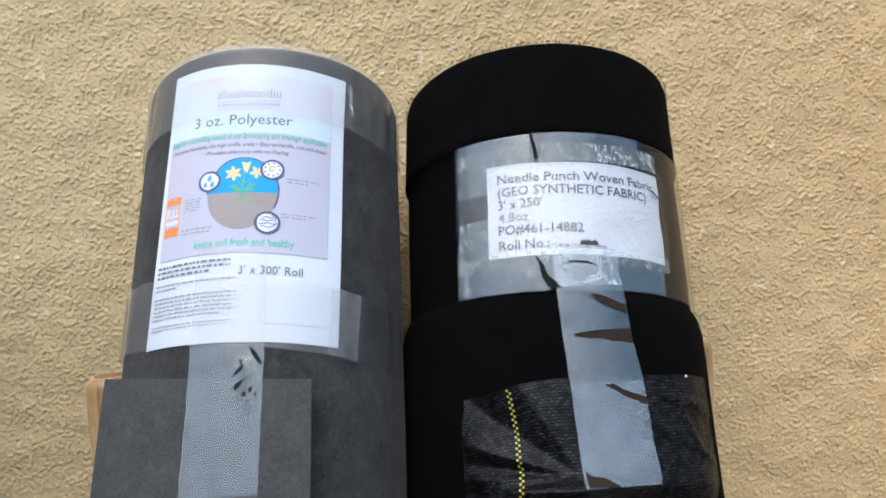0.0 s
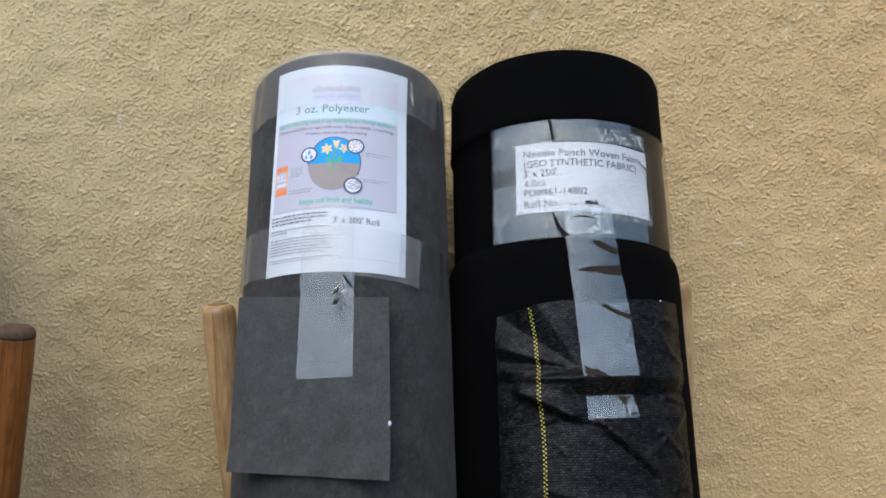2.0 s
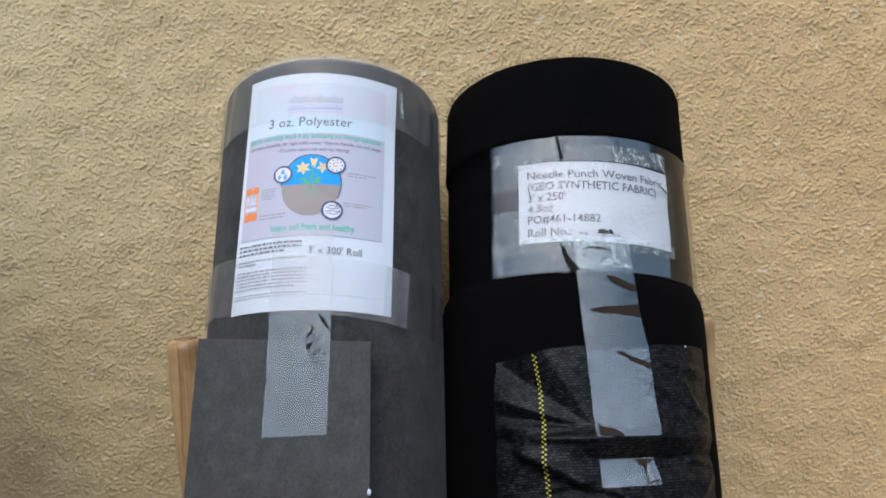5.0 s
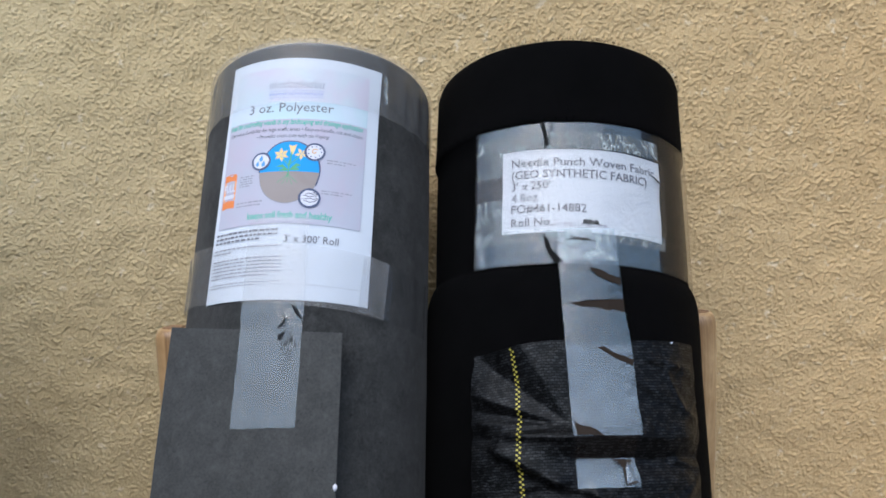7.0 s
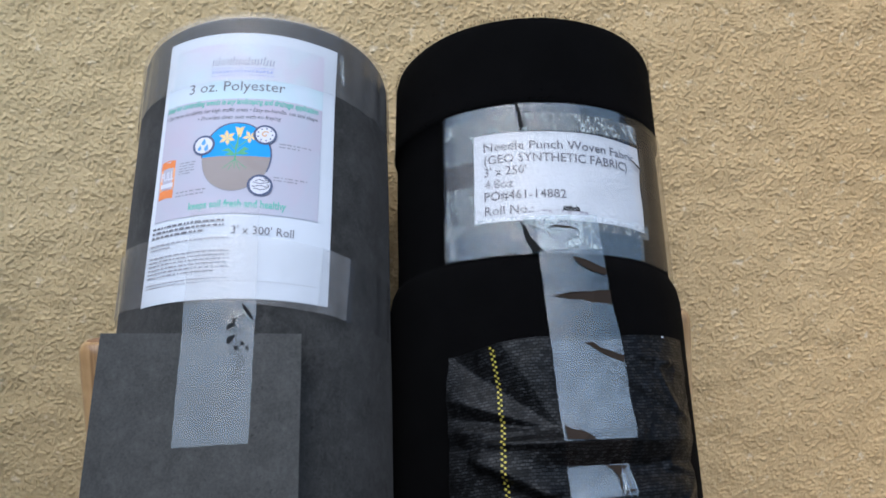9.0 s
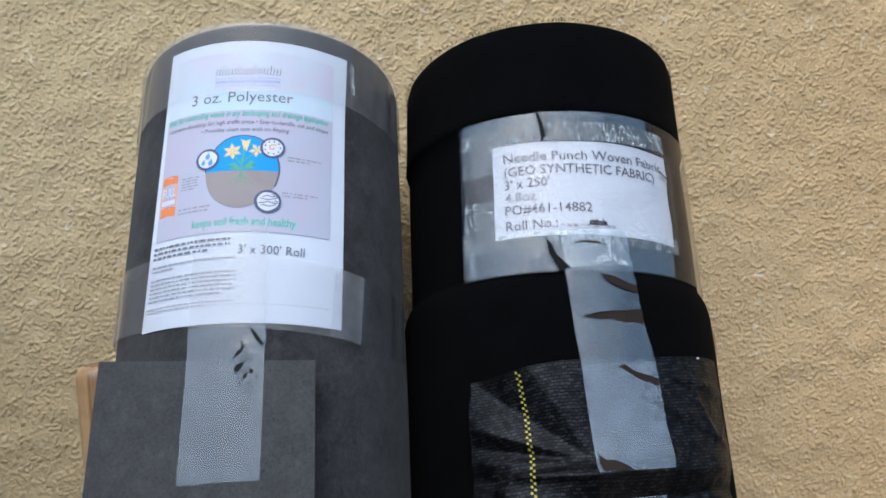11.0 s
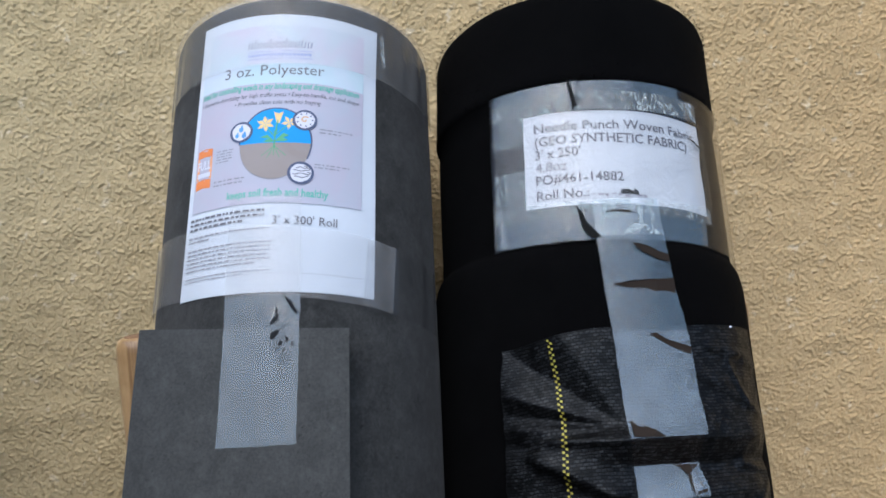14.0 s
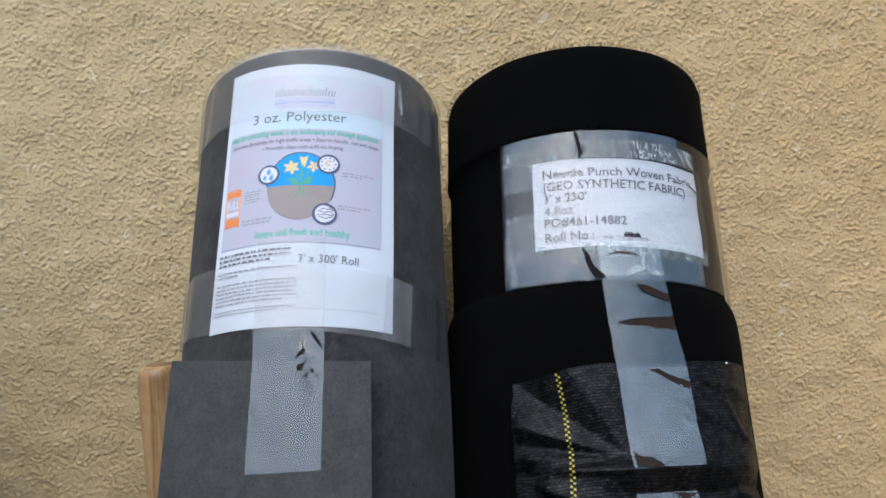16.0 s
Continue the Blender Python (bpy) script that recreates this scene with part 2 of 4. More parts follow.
INK = material("grey_ink", (0.13, 0.13, 0.15), 0.6)
INK_TYPED = material("typed_grey_ink", (0.12, 0.12, 0.14), 0.6)
INK_MID = material("worn_grey_ink", (0.25, 0.25, 0.28), 0.6)
INK_PALE = material("faded_ink", (0.33, 0.32, 0.36), 0.6)
# black for blotted print, and for the darkness painted into creases
INK_AND_CREASE_BLACK = material("black_ink_and_crease", (0.008, 0.008, 0.008), 0.8, spec=0.1)
INK_VIOLET = material("violet_grey_ink", (0.20, 0.20, 0.28), 0.6)
INK_BLUE = material("pale_blue_ink", (0.26, 0.32, 0.58), 0.6)
INK_GREEN = material("green_ink", (0.10, 0.40, 0.31), 0.6)
PRINT_SKY = paper_material("printed_sky_blue", (0.03, 0.29, 0.66))
PRINT_SOIL = wash_material("printed_soil", (0.25, 0.215, 0.20), (0.29, 0.26, 0.25))
PRINT_NAVY = material("printed_navy", (0.05, 0.07, 0.14), 0.6)
PRINT_WHITE = material("printed_white", (0.56, 0.58, 0.66), 0.6)
PRINT_DROP = material("printed_drop_blue", (0.08, 0.28, 0.58), 0.6)
PRINT_PETAL = material("printed_petal_yellow", (0.70, 0.52, 0.22), 0.6)
PRINT_LEAF = material("printed_leaf_green", (0.07, 0.33, 0.16), 0.6)
PRINT_SUN = material("printed_sun_tan", (0.55, 0.36, 0.20), 0.6)
ORANGE = material("printed_orange", (0.66, 0.20, 0.05), 0.6)
# opaque dark tones painted where tape blisters reflect no sky
SHEENLESS_SPOT = material("dark_sheenless_spot", (0.014, 0.015, 0.017), 0.7, spec=0.1)
BROWN_SPOT = material("brown_sheenless_spot", (0.022, 0.016, 0.012), 0.7, spec=0.1)
CARDBOARD = material("brown_cardboard", (0.33, 0.22, 0.12), 0.9)
WOOD_PALE = wood_material("pale_ash_wood", (0.29, 0.175, 0.08), (0.52, 0.36, 0.185), 0.33)
END_GRAIN = wood_material("sawn_end_grain", (0.16, 0.09, 0.045), (0.28, 0.17, 0.09), 0.7)
WOOD_ORANGE = wood_material("varnished_orange_wood", (0.13, 0.046, 0.011), (0.32, 0.128, 0.031), 0.4)
WOOD_DARK = wood_material("dark_brown_wood", (0.06, 0.040, 0.026), (0.13, 0.088, 0.058), 0.7)
RUBBER = material("black_rubber", (0.02, 0.02, 0.02), 0.6)
# dark boards for the unseen light blockers
BOARDS = wood_material("light_block_boards", (0.07, 0.06, 0.05), (0.13, 0.11, 0.09), 0.8)


# ---- mesh helpers ----
def mesh_object(name, bm, mat, smooth=True):
    me = bpy.data.meshes.new(name)
    bm.to_mesh(me)
    bm.free()
    me.materials.append(mat)
    if smooth:
        me.shade_smooth()
    return new(name, me)


def part(name, bm, mat, parent, label="", smooth=True):
    ob = mesh_object(name, bm, mat, smooth)
    ob.parent = parent
    return tagged(ob, label) if label else ob


def grid_mesh(nu, nv, place, solid=0.0):
    """A sheet of nu x nv cells; place(a, b) gives its point for a, b in 0..1. UVs in metres are a and b times the sheet's size."""
    bm = bmesh.new()
    vs = [[bm.verts.new(place(i / nu, j / nv)) for i in range(nu + 1)] for j in range(nv + 1)]
    layer = bm.loops.layers.uv.new("UVMap")
    for j in range(nv):
        for i in range(nu):
            f = bm.faces.new((vs[j + 1][i], vs[j + 1][i + 1], vs[j][i + 1], vs[j][i]))
            for loop, (a, b) in zip(f.loops, ((i, j + 1), (i + 1, j + 1), (i + 1, j), (i, j))):
                loop[layer].uv = (a / nu, b / nv)
    if solid:
        bm.normal_update()
        bmesh.ops.solidify(bm, geom=bm.faces[:], thickness=solid)
        for e in bm.edges:
            e.smooth = len(e.link_faces) != 2 or e.calc_face_angle() < 0.9
    return bm


def turned(profile, segments=96, wobble=0.0, seed=0):
    """A closed body of rotation about z from (radius, height) pairs, top to bottom."""
    bm = bmesh.new()
    rings = []
    for r, z in profile:
        ring = []
        for k in range(segments):
            a = 2 * math.pi * k / segments
            rr = r + wobble * r / 0.14 * noise.noise((math.cos(a) * 1.7 + seed, math.sin(a) * 1.7, z * 7.0))
            ring.append(bm.verts.new((rr * math.sin(a), -rr * math.cos(a), z)))
        rings.append(ring)
    for top, low in zip(rings, rings[1:]):
        for k in range(segments):
            k2 = (k + 1) % segments
            bm.faces.new((low[k], low[k2], top[k2], top[k]))
    bm.faces.new(rings[0])
    bm.faces.new(rings[-1][::-1])
    bm.normal_update()
    return bm


def smoothstep(a, b, x):
    t = min(1.0, max(0.0, (x - a) / (b - a)))
    return t * t * (3 - 2 * t)


class Wrap:
    """Places on a roll: u metres round it from the front, v metres down from its top rim, off metres out from its surface."""

    def __init__(self, radius, length, u0=0.0, v0=0.0, turn=0.0, squeeze=1.0):
        self.radius, self.length, self.u0, self.v0, self.squeeze = radius, length, u0, v0, squeeze
        self.lift = None
        self.c, self.s = math.cos(radians(turn)), math.sin(radians(turn))

    def __call__(self, s, q, off=0.0):
        off += self.lift(s, q) if self.lift else 0.0
        q *= self.squeeze
        u, v = self.u0 + s * self.c - q * self.s, self.v0 + s * self.s + q * self.c
        r, a = self.radius + off, u / self.radius
        return Vector((r * math.sin(a), -r * math.cos(a), self.length - v))


def sheet(wrap, s0, s1, q0, q1, off, cell=0.006, solid=0.0, lift=None):
    nu, nv = max(1, round(abs(s1 - s0) / cell)), max(1, round(abs(q1 - q0) / cell))

    def place(a, b):
        s, q = s0 + (s1 - s0) * a, q0 + (q1 - q0) * b
        return wrap(s, q, off + (lift(s, q) if lift else 0.0))
    return grid_mesh(nu, nv, place, solid)


def add_polygon(bm, wrap, points, off):
    vs = [bm.verts.new(wrap(s, q, off)) for s, q in points]
    f = bm.faces.new(vs[::-1])
    return f


def add_disc(bm, wrap, s, q, rs, rq, off, a0=0.0, a1=360.0, wobble=0.0, inner=0.0):
    """A disc or ring sector, in rings fine enough to follow the roll."""
    n, rings = max(16, int(48 * (a1 - a0) / 360)), 5
    whole = a1 - a0 >= 360
    rows = []
    for k in range(rings + 1):
        f = inner + (1 - inner) * k / rings
        row = []
        for i in range(n + (0 if whole else 1)):
            a = radians(a0 + (a1 - a0) * i / n)
            w = 1 + wobble * math.sin(3 * a + 1) + wobble * 0.6 * math.sin(7 * a)
            row.append(bm.verts.new(wrap(s + rs * f * w * math.cos(a), q - rq * f * w * math.sin(a), off)))
        rows.append(row)
    m = len(rows[0])
    for lo, hi in zip(rows, rows[1:]):
        for i in range(m if whole else m - 1):
            j = (i + 1) % m
            try:
                bm.faces.new((lo[i], hi[i], hi[j], lo[j]))
            except ValueError:
                pass
    bmesh.ops.remove_doubles(bm, verts=rows[0], dist=1e-6)


def add_bar(bm, wrap, s0, s1, q0, q1, off, cell=0.004):
    n = max(1, int(abs(s1 - s0) / cell))
    top = [bm.verts.new(wrap(s0 + (s1 - s0) * i / n, q0, off)) for i in range(n + 1)]
    low = [bm.verts.new(wrap(s0 + (s1 - s0) * i / n, q1, off)) for i in range(n + 1)]
    for i in range(n):
        bm.faces.new((low[i], low[i + 1], top[i + 1], top[i]))


def add_stroke(bm, wrap, points, width, off):
    for (s0, q0), (s1, q1) in zip(points, points[1:]):
        d = Vector((s1 - s0, q1 - q0))
        if d.length < 1e-6:
            continue
        d.normalize()
        n = Vector((-d.y, d.x)) * width / 2
        e = d * width * 0.3
        add_polygon(bm, wrap, [(s0 - e.x + n.x, q0 - e.y + n.y), (s1 + e.x + n.x, q1 + e.y + n.y),
                               (s1 + e.x - n.x, q1 + e.y - n.y), (s0 - e.x - n.x, q0 - e.y - n.y)], off)


def lettering(wrap, text, s, q, width, cap, off, weight=0.0, slant=0.0):
    """Words in the built-in font, laid round a roll: s, q is the start of the base line, cap the height of the capitals."""
    curve = bpy.data.curves.new("words", "FONT")
    curve.body, curve.resolution_u, curve.offset, curve.shear = text, 2, weight, slant
    ob = new("words", curve)
    me = bpy.data.meshes.new_from_object(ob.evaluated_get(bpy.context.evaluated_depsgraph_get()))
    bpy.data.objects.remove(ob)
    bpy.data.curves.remove(curve)
    xs = [v.co.x for v in me.vertices]
    x0, x1 = min(xs), max(xs)
    bm = bmesh.new()
    bm.from_mesh(me)
    bpy.data.meshes.remove(me)
    for v in bm.verts:
        x, y = (v.co.x - x0) / (x1 - x0) * width, v.co.y / 0.72 * cap
        v.co = wrap(s + x, q - y, off)
    bm.normal_update()
    return bm


def text_lines(bm, wrap, s0, s1, q0, q1, count, off, rng, fill=0.5, last=0.6):
    """Rows of small word-long bars, for print too small to read."""
    step = (q1 - q0) / count
    for k in range(count):
        s, end = s0, s1 if k < count - 1 else s0 + (s1 - s0) * last
        while s < end - 0.001:
            w = min(rng.uniform(0.0015, 0.0060), end - s)
            q = q0 + k * step
            add_bar(bm, wrap, s, s + w, q, q + step * fill, off)
            s += w + rng.uniform(0.0008, 0.0019)


def anchor(name, base, across, back, axis, label, category, group=""):
    """The empty at a thing's base that carries its parts: local z runs up the thing, local -y faces out from the wall."""
    ob = new(name)
    ob.empty_display_size = 0.05
    m = Matrix((across, back, axis)).transposed().to_4x4()
    ob.matrix_world = Matrix.Translation(base) @ m
    return tagged(ob, label, category, group)


# ---- the setting ----
WALL_Y = 1.0


def band_noise(n_x, n_z, cell, low, high, rng):
    """Smooth random relief with wavelengths between low and high metres, about -2..2."""
    f = np.fft.rfft2(rng.standard_normal((n_z, n_x)))
    fx, fz = np.fft.rfftfreq(n_x, cell)[None, :], np.fft.fftfreq(n_z, cell)[:, None]
    k = np.hypot(fx, fz)
    f *= np.exp(-((k * low) ** 2)) * (1 - np.exp(-((k * high) ** 2)))
    h = np.fft.irfft2(f, (n_z, n_x))
    return h / h.std()


def stucco_wall():
    """A thick wall whose face, round the rolls, carries the trowelled and dashed coat as real relief."""
    cell, x0, x1, z0, z1 = 0.0013, -0.85, 0.93, 0.16, 1.24
    n_x, n_z = round((x1 - x0) / cell), round((z1 - z0) / cell)
    rng = np.random.default_rng(4)
    broad = band_noise(n_x, n_z, cell, 0.05, 0.26, rng)
    patch = band_noise(n_x, n_z, cell, 0.016, 0.06, rng)
    dab = band_noise(n_x, n_z, cell, 0.0092, 0.032, rng)
    crumb = band_noise(n_x, n_z, cell, 0.0056, 0.0150, rng)
    grain = band_noise(n_x, n_z, cell, 0.0032, 0.008, rng)
    # two layers of thrown crumbs with broken edges, sparser where the coat was floated smooth
    f = 0.50 * crumb + 0.85 * dab + 0.40 * grain + 0.50 * patch + 0.25 * broad
    g = 0.85 * crumb - 0.30 * dab + 0.40 * grain + 0.25 * patch + 0.15 * broad
    lower = 1 / (1 + np.exp(-6.5 * (f - 0.50))) * (0.85 + 0.15 * np.tanh(crumb))
    upper = 1 / (1 + np.exp(-7.0 * (g - 1.15)))
    pits = 1 / (1 + np.exp(-8.0 * (-g - 1.35)))
    thick = 0.74 + 0.26 * np.clip((x0 + cell * np.arange(n_x) + 0.62) / 0.6, 0, 1)[None, :]
    h = thick * (0.00122 * lower + 0.00100 * upper - 0.00035 * pits) + 0.00009 * grain + 0.0008 * band_noise(n_x, n_z, cell, 0.05, 0.5, rng)
    xs, zs = x0 + cell * np.arange(n_x), z0 + cell * np.arange(n_z)
    edge = np.minimum.reduce([np.minimum(xs - x0, xs[-1] - xs)[None, :] + 0 * zs[:, None], np.minimum(zs - z0, zs[-1] - zs)[:, None] + 0 * xs[None, :]])
    h *= np.clip(edge / 0.03, 0, 1)
    co = np.empty((n_z, n_x, 3))
    co[..., 0], co[..., 1], co[..., 2] = xs[None, :], WALL_Y + 0.002 - h, zs[:, None]
    i = np.arange(n_z * n_x).reshape(n_z, n_x)
    quads = np.stack([i[:-1, :-1], i[:-1, 1:], i[1:, 1:], i[1:, :-1]], -1).reshape(-1, 4)
    me = bpy.data.meshes.new("stucco_coat")
    me.from_pydata(co.reshape(-1, 3).tolist(), [], quads.tolist())
    me.materials.append(STUCCO)
    me.shade_smooth()
    bm = bmesh.new()
    bmesh.ops.create_cube(bm, size=1, matrix=Matrix.LocRotScale((0, WALL_Y + 0.104, 1.5), None, (12, 0.2, 3.0)))
    wall = tagged(mesh_object("wall_north", bm, STUCCO, False), "tan stucco house wall with a coarse dashed texture", "wall", kind="structure")
    coat = new("stucco_coat", me)
    coat.parent = wall
    return wall


stucco_wall()
# unseen blocker, added to darken the stucco's lower left
bm = bmesh.new()
bmesh.ops.create_cube(bm, size=1, matrix=Matrix.LocRotScale((-0.92, 0.09, 0.47), None, (0.2, 1.80, 0.94)))
tagged(mesh_object("light_block_west", bm, BOARDS, False), "unseen dark board wall at the left, added to block light", "wall", kind="structure")
# unseen blocker, added to cut low front light on the stucco's foot
bm = bmesh.new()
bmesh.ops.create_cube(bm, size=1, matrix=Matrix.LocRotScale((-0.36, -0.92, 0.48), None, (1.32, 0.2, 0.96)))
tagged(mesh_object("light_block_south", bm, BOARDS, False), "unseen dark board wall behind the camera, added to block light", "wall", kind="structure")
bm = bmesh.new()
bmesh.ops.create_grid(bm, x_segments=60, y_segments=60, size=400)
ground = tagged(mesh_object("ground", bm, GRIT), "plain brown gritty ground in front of the wall", "ground", kind="structure")


# ---- the charcoal roll with the printed sheet ----
GREY_R, GREY_L = 0.1353, 0.9293
GREY_AXIS = Vector((0.01045, 0.43459, 0.90057)).normalized()
GREY_BASE = Vector((-0.13687, 0.45828, 0.05881))


def axes(axis):
    back = (Vector((0, 1, 0)) - axis * axis.y).normalized()
    return back.cross(axis), back, axis


def sun_picture(bm, w, s, q, r, off):
    for k in range(9):
        a = 2 * math.pi * k / 9
        add_disc(bm, w, s + 0.61 * r * math.cos(a), q + 0.61 * r * math.sin(a), r * 0.075, r * 0.075, off)


def grey_roll():
    roll = anchor("fabric_roll", GREY_BASE, *axes(GREY_AXIS),
                  "charcoal grey felt landscape fabric roll, taped, leaning on the wall", "fabric roll", "rolls leaning on the wall")
    r, l = GREY_R, GREY_L
    prof = [(0.03, l - 0.004), (r * 0.5, l - 0.002), (r - 0.012, l - 0.001), (r - 0.0065, l), (r - 0.003, l - 0.001), (r - 0.001, l - 0.0035), (r, l - 0.008)]
    prof += [(r, l - 0.02 - 0.02 * k) for k in range(44)] + [(r, 0.01), (r - 0.003, 0.002), (r - 0.01, 0.0), (0.03, 0.0)]
    part("fabric_body", turned(prof, 128, 0.0012, 3), GREY_FELT, roll)
    core = turned([(0.028, l + 0.001), (0.034, l + 0.002), (0.034, l - 0.05), (0.028, l - 0.05)], 32)
    part("cardboard_core", core, CARDBOARD, roll, "brown cardboard tube core")

    # the printed sheet
    w = Wrap(r, l, -0.0863, 0.0205, 1.6, 0.966)
    wide, high = 0.177, 0.2855

    def curl(s, q):
        return 0.0012 * smoothstep(wide - 0.02, wide, s) * smoothstep(0.07, 0.0, q) + 0.0006 * math.sin(s * 60) * math.sin(q * 23)
    w.lift = curl
    label = part("paper_label", sheet(w, 0, wide, 0, high, 0.0010, 0.005, 0.0004), PAPER, roll, "white printed paper sheet under clear tape")
    o1, o2, o3, o4 = 0.0016, 0.0018, 0.0020, 0.0022
    part("printed_panel", sheet(w, 0.012, 0.163, 0.013, 0.056, o1), LILAC_PALE, label)
    part("printed_panel", sheet(w, 0.006, 0.163, 0.056, 0.0785, o1), CYAN_PALE, label)
    part("printed_panel", sheet(w, 0.006, 0.163, 0.0785, 0.203, o1), LILAC, label)
    bm = bmesh.new()
    rng = random.Random(2)
    s = 0.0540
    for k in range(21):
        tall = (0.0066, 0.0072, 0.0100, 0.0066, 0.0066)[k % 5]
        add_stroke(bm, w, [(s, 0.0390), (s + 0.0008, 0.0390 - tall)], 0.0010, o2)
        if k % 2:
            add_bar(bm, w, s, s + 0.0026, 0.0384, 0.0390, o2)
        s += 0.0029
    part("logo", bm, INK_VIOLET, label, "grey brand mark reduced to plain shapes", False)
    bm = bmesh.new()
    add_bar(bm, w, 0.0535, 0.1140, 0.0425, 0.0433, o2)
    add_bar(bm, w, 0.0535, 0.1140, 0.0508, 0.0516, o2)
    for k in range(17):
        add_bar(bm, w, 0.054 + 0.0035 * k, 0.0565 + 0.0035 * k, 0.0453, 0.0484, o2)
    part("logo_rule", bm, INK_BLUE, label, "", False)
    for words, ps, pq, wd, cap, mat, weight, slant in (
            ("3 oz. Polyester", 0.0325, 0.0692, 0.0925, 0.0118, INK, 0.0, 0.0),
            ("Ideal for controlling weeds in any landscaping and drainage application", 0.0075, 0.0850, 0.151, 0.0066, INK_GREEN, 0.02, 0.25),
            ("\u2022 Extreme durability for high traffic areas \u2022 Easy-to-handle, cut and shape", 0.0075, 0.0935, 0.151, 0.0046, INK, 0.005, 0.15),
            ("\u2022 Provides clean cuts with no fraying", 0.045, 0.1015, 0.078, 0.0046, INK, 0.005, 0.15),
            ("keeps soil fresh and healthy", 0.0445, 0.1965, 0.0885, 0.0078, INK_GREEN, 0.02, 0.0),
            ("3' x 300' Roll", 0.0870, 0.2235, 0.0545, 0.0085, INK, 0.0, 0.0)):
        part("printed_line", lettering(w, words, ps, pq, wd, cap, o2, weight, slant), mat, label, "", False)

    # the round picture: sky over soil, with lilies
    cx, cy, rx, ry = 0.0845, 0.1430, 0.0312, 0.0362
    bm = bmesh.new()
    add_disc(bm, w, cx, cy, rx + 0.0014, ry + 0.0014, o2, -25, 180, wobble=0.009)
    part("picture_outline", bm, PRINT_NAVY, label)
    bm = bmesh.new()
    add_disc(bm, w, cx, cy, rx + 0.0008, ry + 0.0008, o2, 180, 335, wobble=0.009)
    part("picture_outline", bm, INK_MID, label)
    bm = bmesh.new()
    add_disc(bm, w, cx, cy, rx, ry, o3, 0, 180, wobble=0.006)
    part("picture_sky", bm, PRINT_SKY, label)
    bm = bmesh.new()
    add_disc(bm, w, cx, cy, rx, ry, o3, 180, 360, wobble=0.006)
    part("picture_soil", bm, PRINT_SOIL, label)
    bm = bmesh.new()
    add_stroke(bm, w, [(0.0845, 0.1465), (0.0848, 0.135), (0.0862, 0.120)], 0.0013, o4)
    add_stroke(bm, w, [(0.0846, 0.137), (0.076, 0.126)], 0.0010, o4)
    add_stroke(bm, w, [(0.0848, 0.135), (0.096, 0.124)], 0.0010, o4)
    for tip, mid in (((0.071, 0.137), (0.078, 0.1345)), ((0.097, 0.1355), (0.092, 0.133)), ((0.074, 0.1415), (0.080, 0.1385)), ((0.0965, 0.1405), (0.091, 0.1375)), ((0.087, 0.129), (0.0835, 0.131))):
        add_polygon(bm, w, [(0.0846, 0.1415), (mid[0], mid[1]), tip, (mid[0] + 0.0015, mid[1] + 0.0042)], o4)
    for k in range(5):
        add_stroke(bm, w, [(0.0845, 0.1465), (0.074 + 0.0052 * k, 0.156 + 0.002 * (k % 2))], 0.0005, o4)
    part("picture_leaves", bm, PRINT_LEAF, label, "", False)
    bm = bmesh.new()
    for fx, fy, fr, n in ((0.0755, 0.1230, 0.0084, 6), (0.0965, 0.1220, 0.0074, 5)):
        for k in range(n):
            a = 2 * math.pi * k / n + 0.4
            d, e = Vector((math.cos(a), math.sin(a))), Vector((-math.sin(a), math.cos(a)))
            pts = [Vector((fx, fy)), Vector((fx, fy)) + d * fr * 0.5 + e * fr * 0.24, Vector((fx, fy)) + d * fr, Vector((fx, fy)) + d * fr * 0.5 - e * fr * 0.24]
            add_polygon(bm, w, [tuple(p) for p in pts], o4)
    add_polygon(bm, w, [(0.0855, 0.1225), (0.0825, 0.1108), (0.0865, 0.1124), (0.0908, 0.1106), (0.0880, 0.1225)], o4)
    part("picture_petals", bm, PRINT_PETAL, label, "", False)
    for bx, by, br, what in ((0.0538, 0.1297, 0.0108, "drops"), (0.1098, 0.1190, 0.0108, "sun"), (0.1085, 0.1735, 0.0114, "wind")):
        bm = bmesh.new()
        add_disc(bm, w, bx, by, br, br, o4 + 0.00015)
        ring = part("badge_ring", bm, PRINT_NAVY, label)
        bm = bmesh.new()
        add_disc(bm, w, bx, by, br * 0.79, br * 0.79, o4 + 0.0003, wobble=0.02)
        part("badge_face", bm, PRINT_WHITE, label)
        bm = bmesh.new()
        o5 = o4 + 0.00045
        if what == "drops":
            for dx, dy, dr in ((0.0, -0.0035, 0.0026), (-0.0036, 0.0028, 0.0022), (0.0030, 0.0030, 0.0026)):
                add_disc(bm, w, bx + dx, by + dy + dr * 0.4, dr * 0.8, dr, o5)
                add_polygon(bm, w, [(bx + dx - dr * 0.72, by + dy), (bx + dx + dr * 0.3, by + dy - dr * 1.5), (bx + dx + dr * 0.72, by + dy)], o5)
            part("badge_drops", bm, PRINT_DROP, label, "", False)
        elif what == "sun":
            add_stroke(bm, w, [(bx + (0.0008 + 0.00030 * k) * math.cos(0.55 * k), by + (0.0008 + 0.00030 * k) * math.sin(0.55 * k)) for k in range(11)], 0.0015, o5)
            part("badge_sun", bm, PRINT_SUN, label, "", False)
            bm = bmesh.new()
            sun_picture(bm, w, bx, by, br, o5)
            part("badge_rays", bm, PRINT_NAVY, label, "", False)
        else:
            for dy, ln in ((-0.0052, 0.0040), (-0.0022, 0.0062), (0.0010, 0.0068), (0.0042, 0.0052)):
                pts = [(bx - ln + 2 * ln * k / 10, by + dy + 0.0006 * math.sin(k * 0.7 + dy * 900)) for k in range(11)]
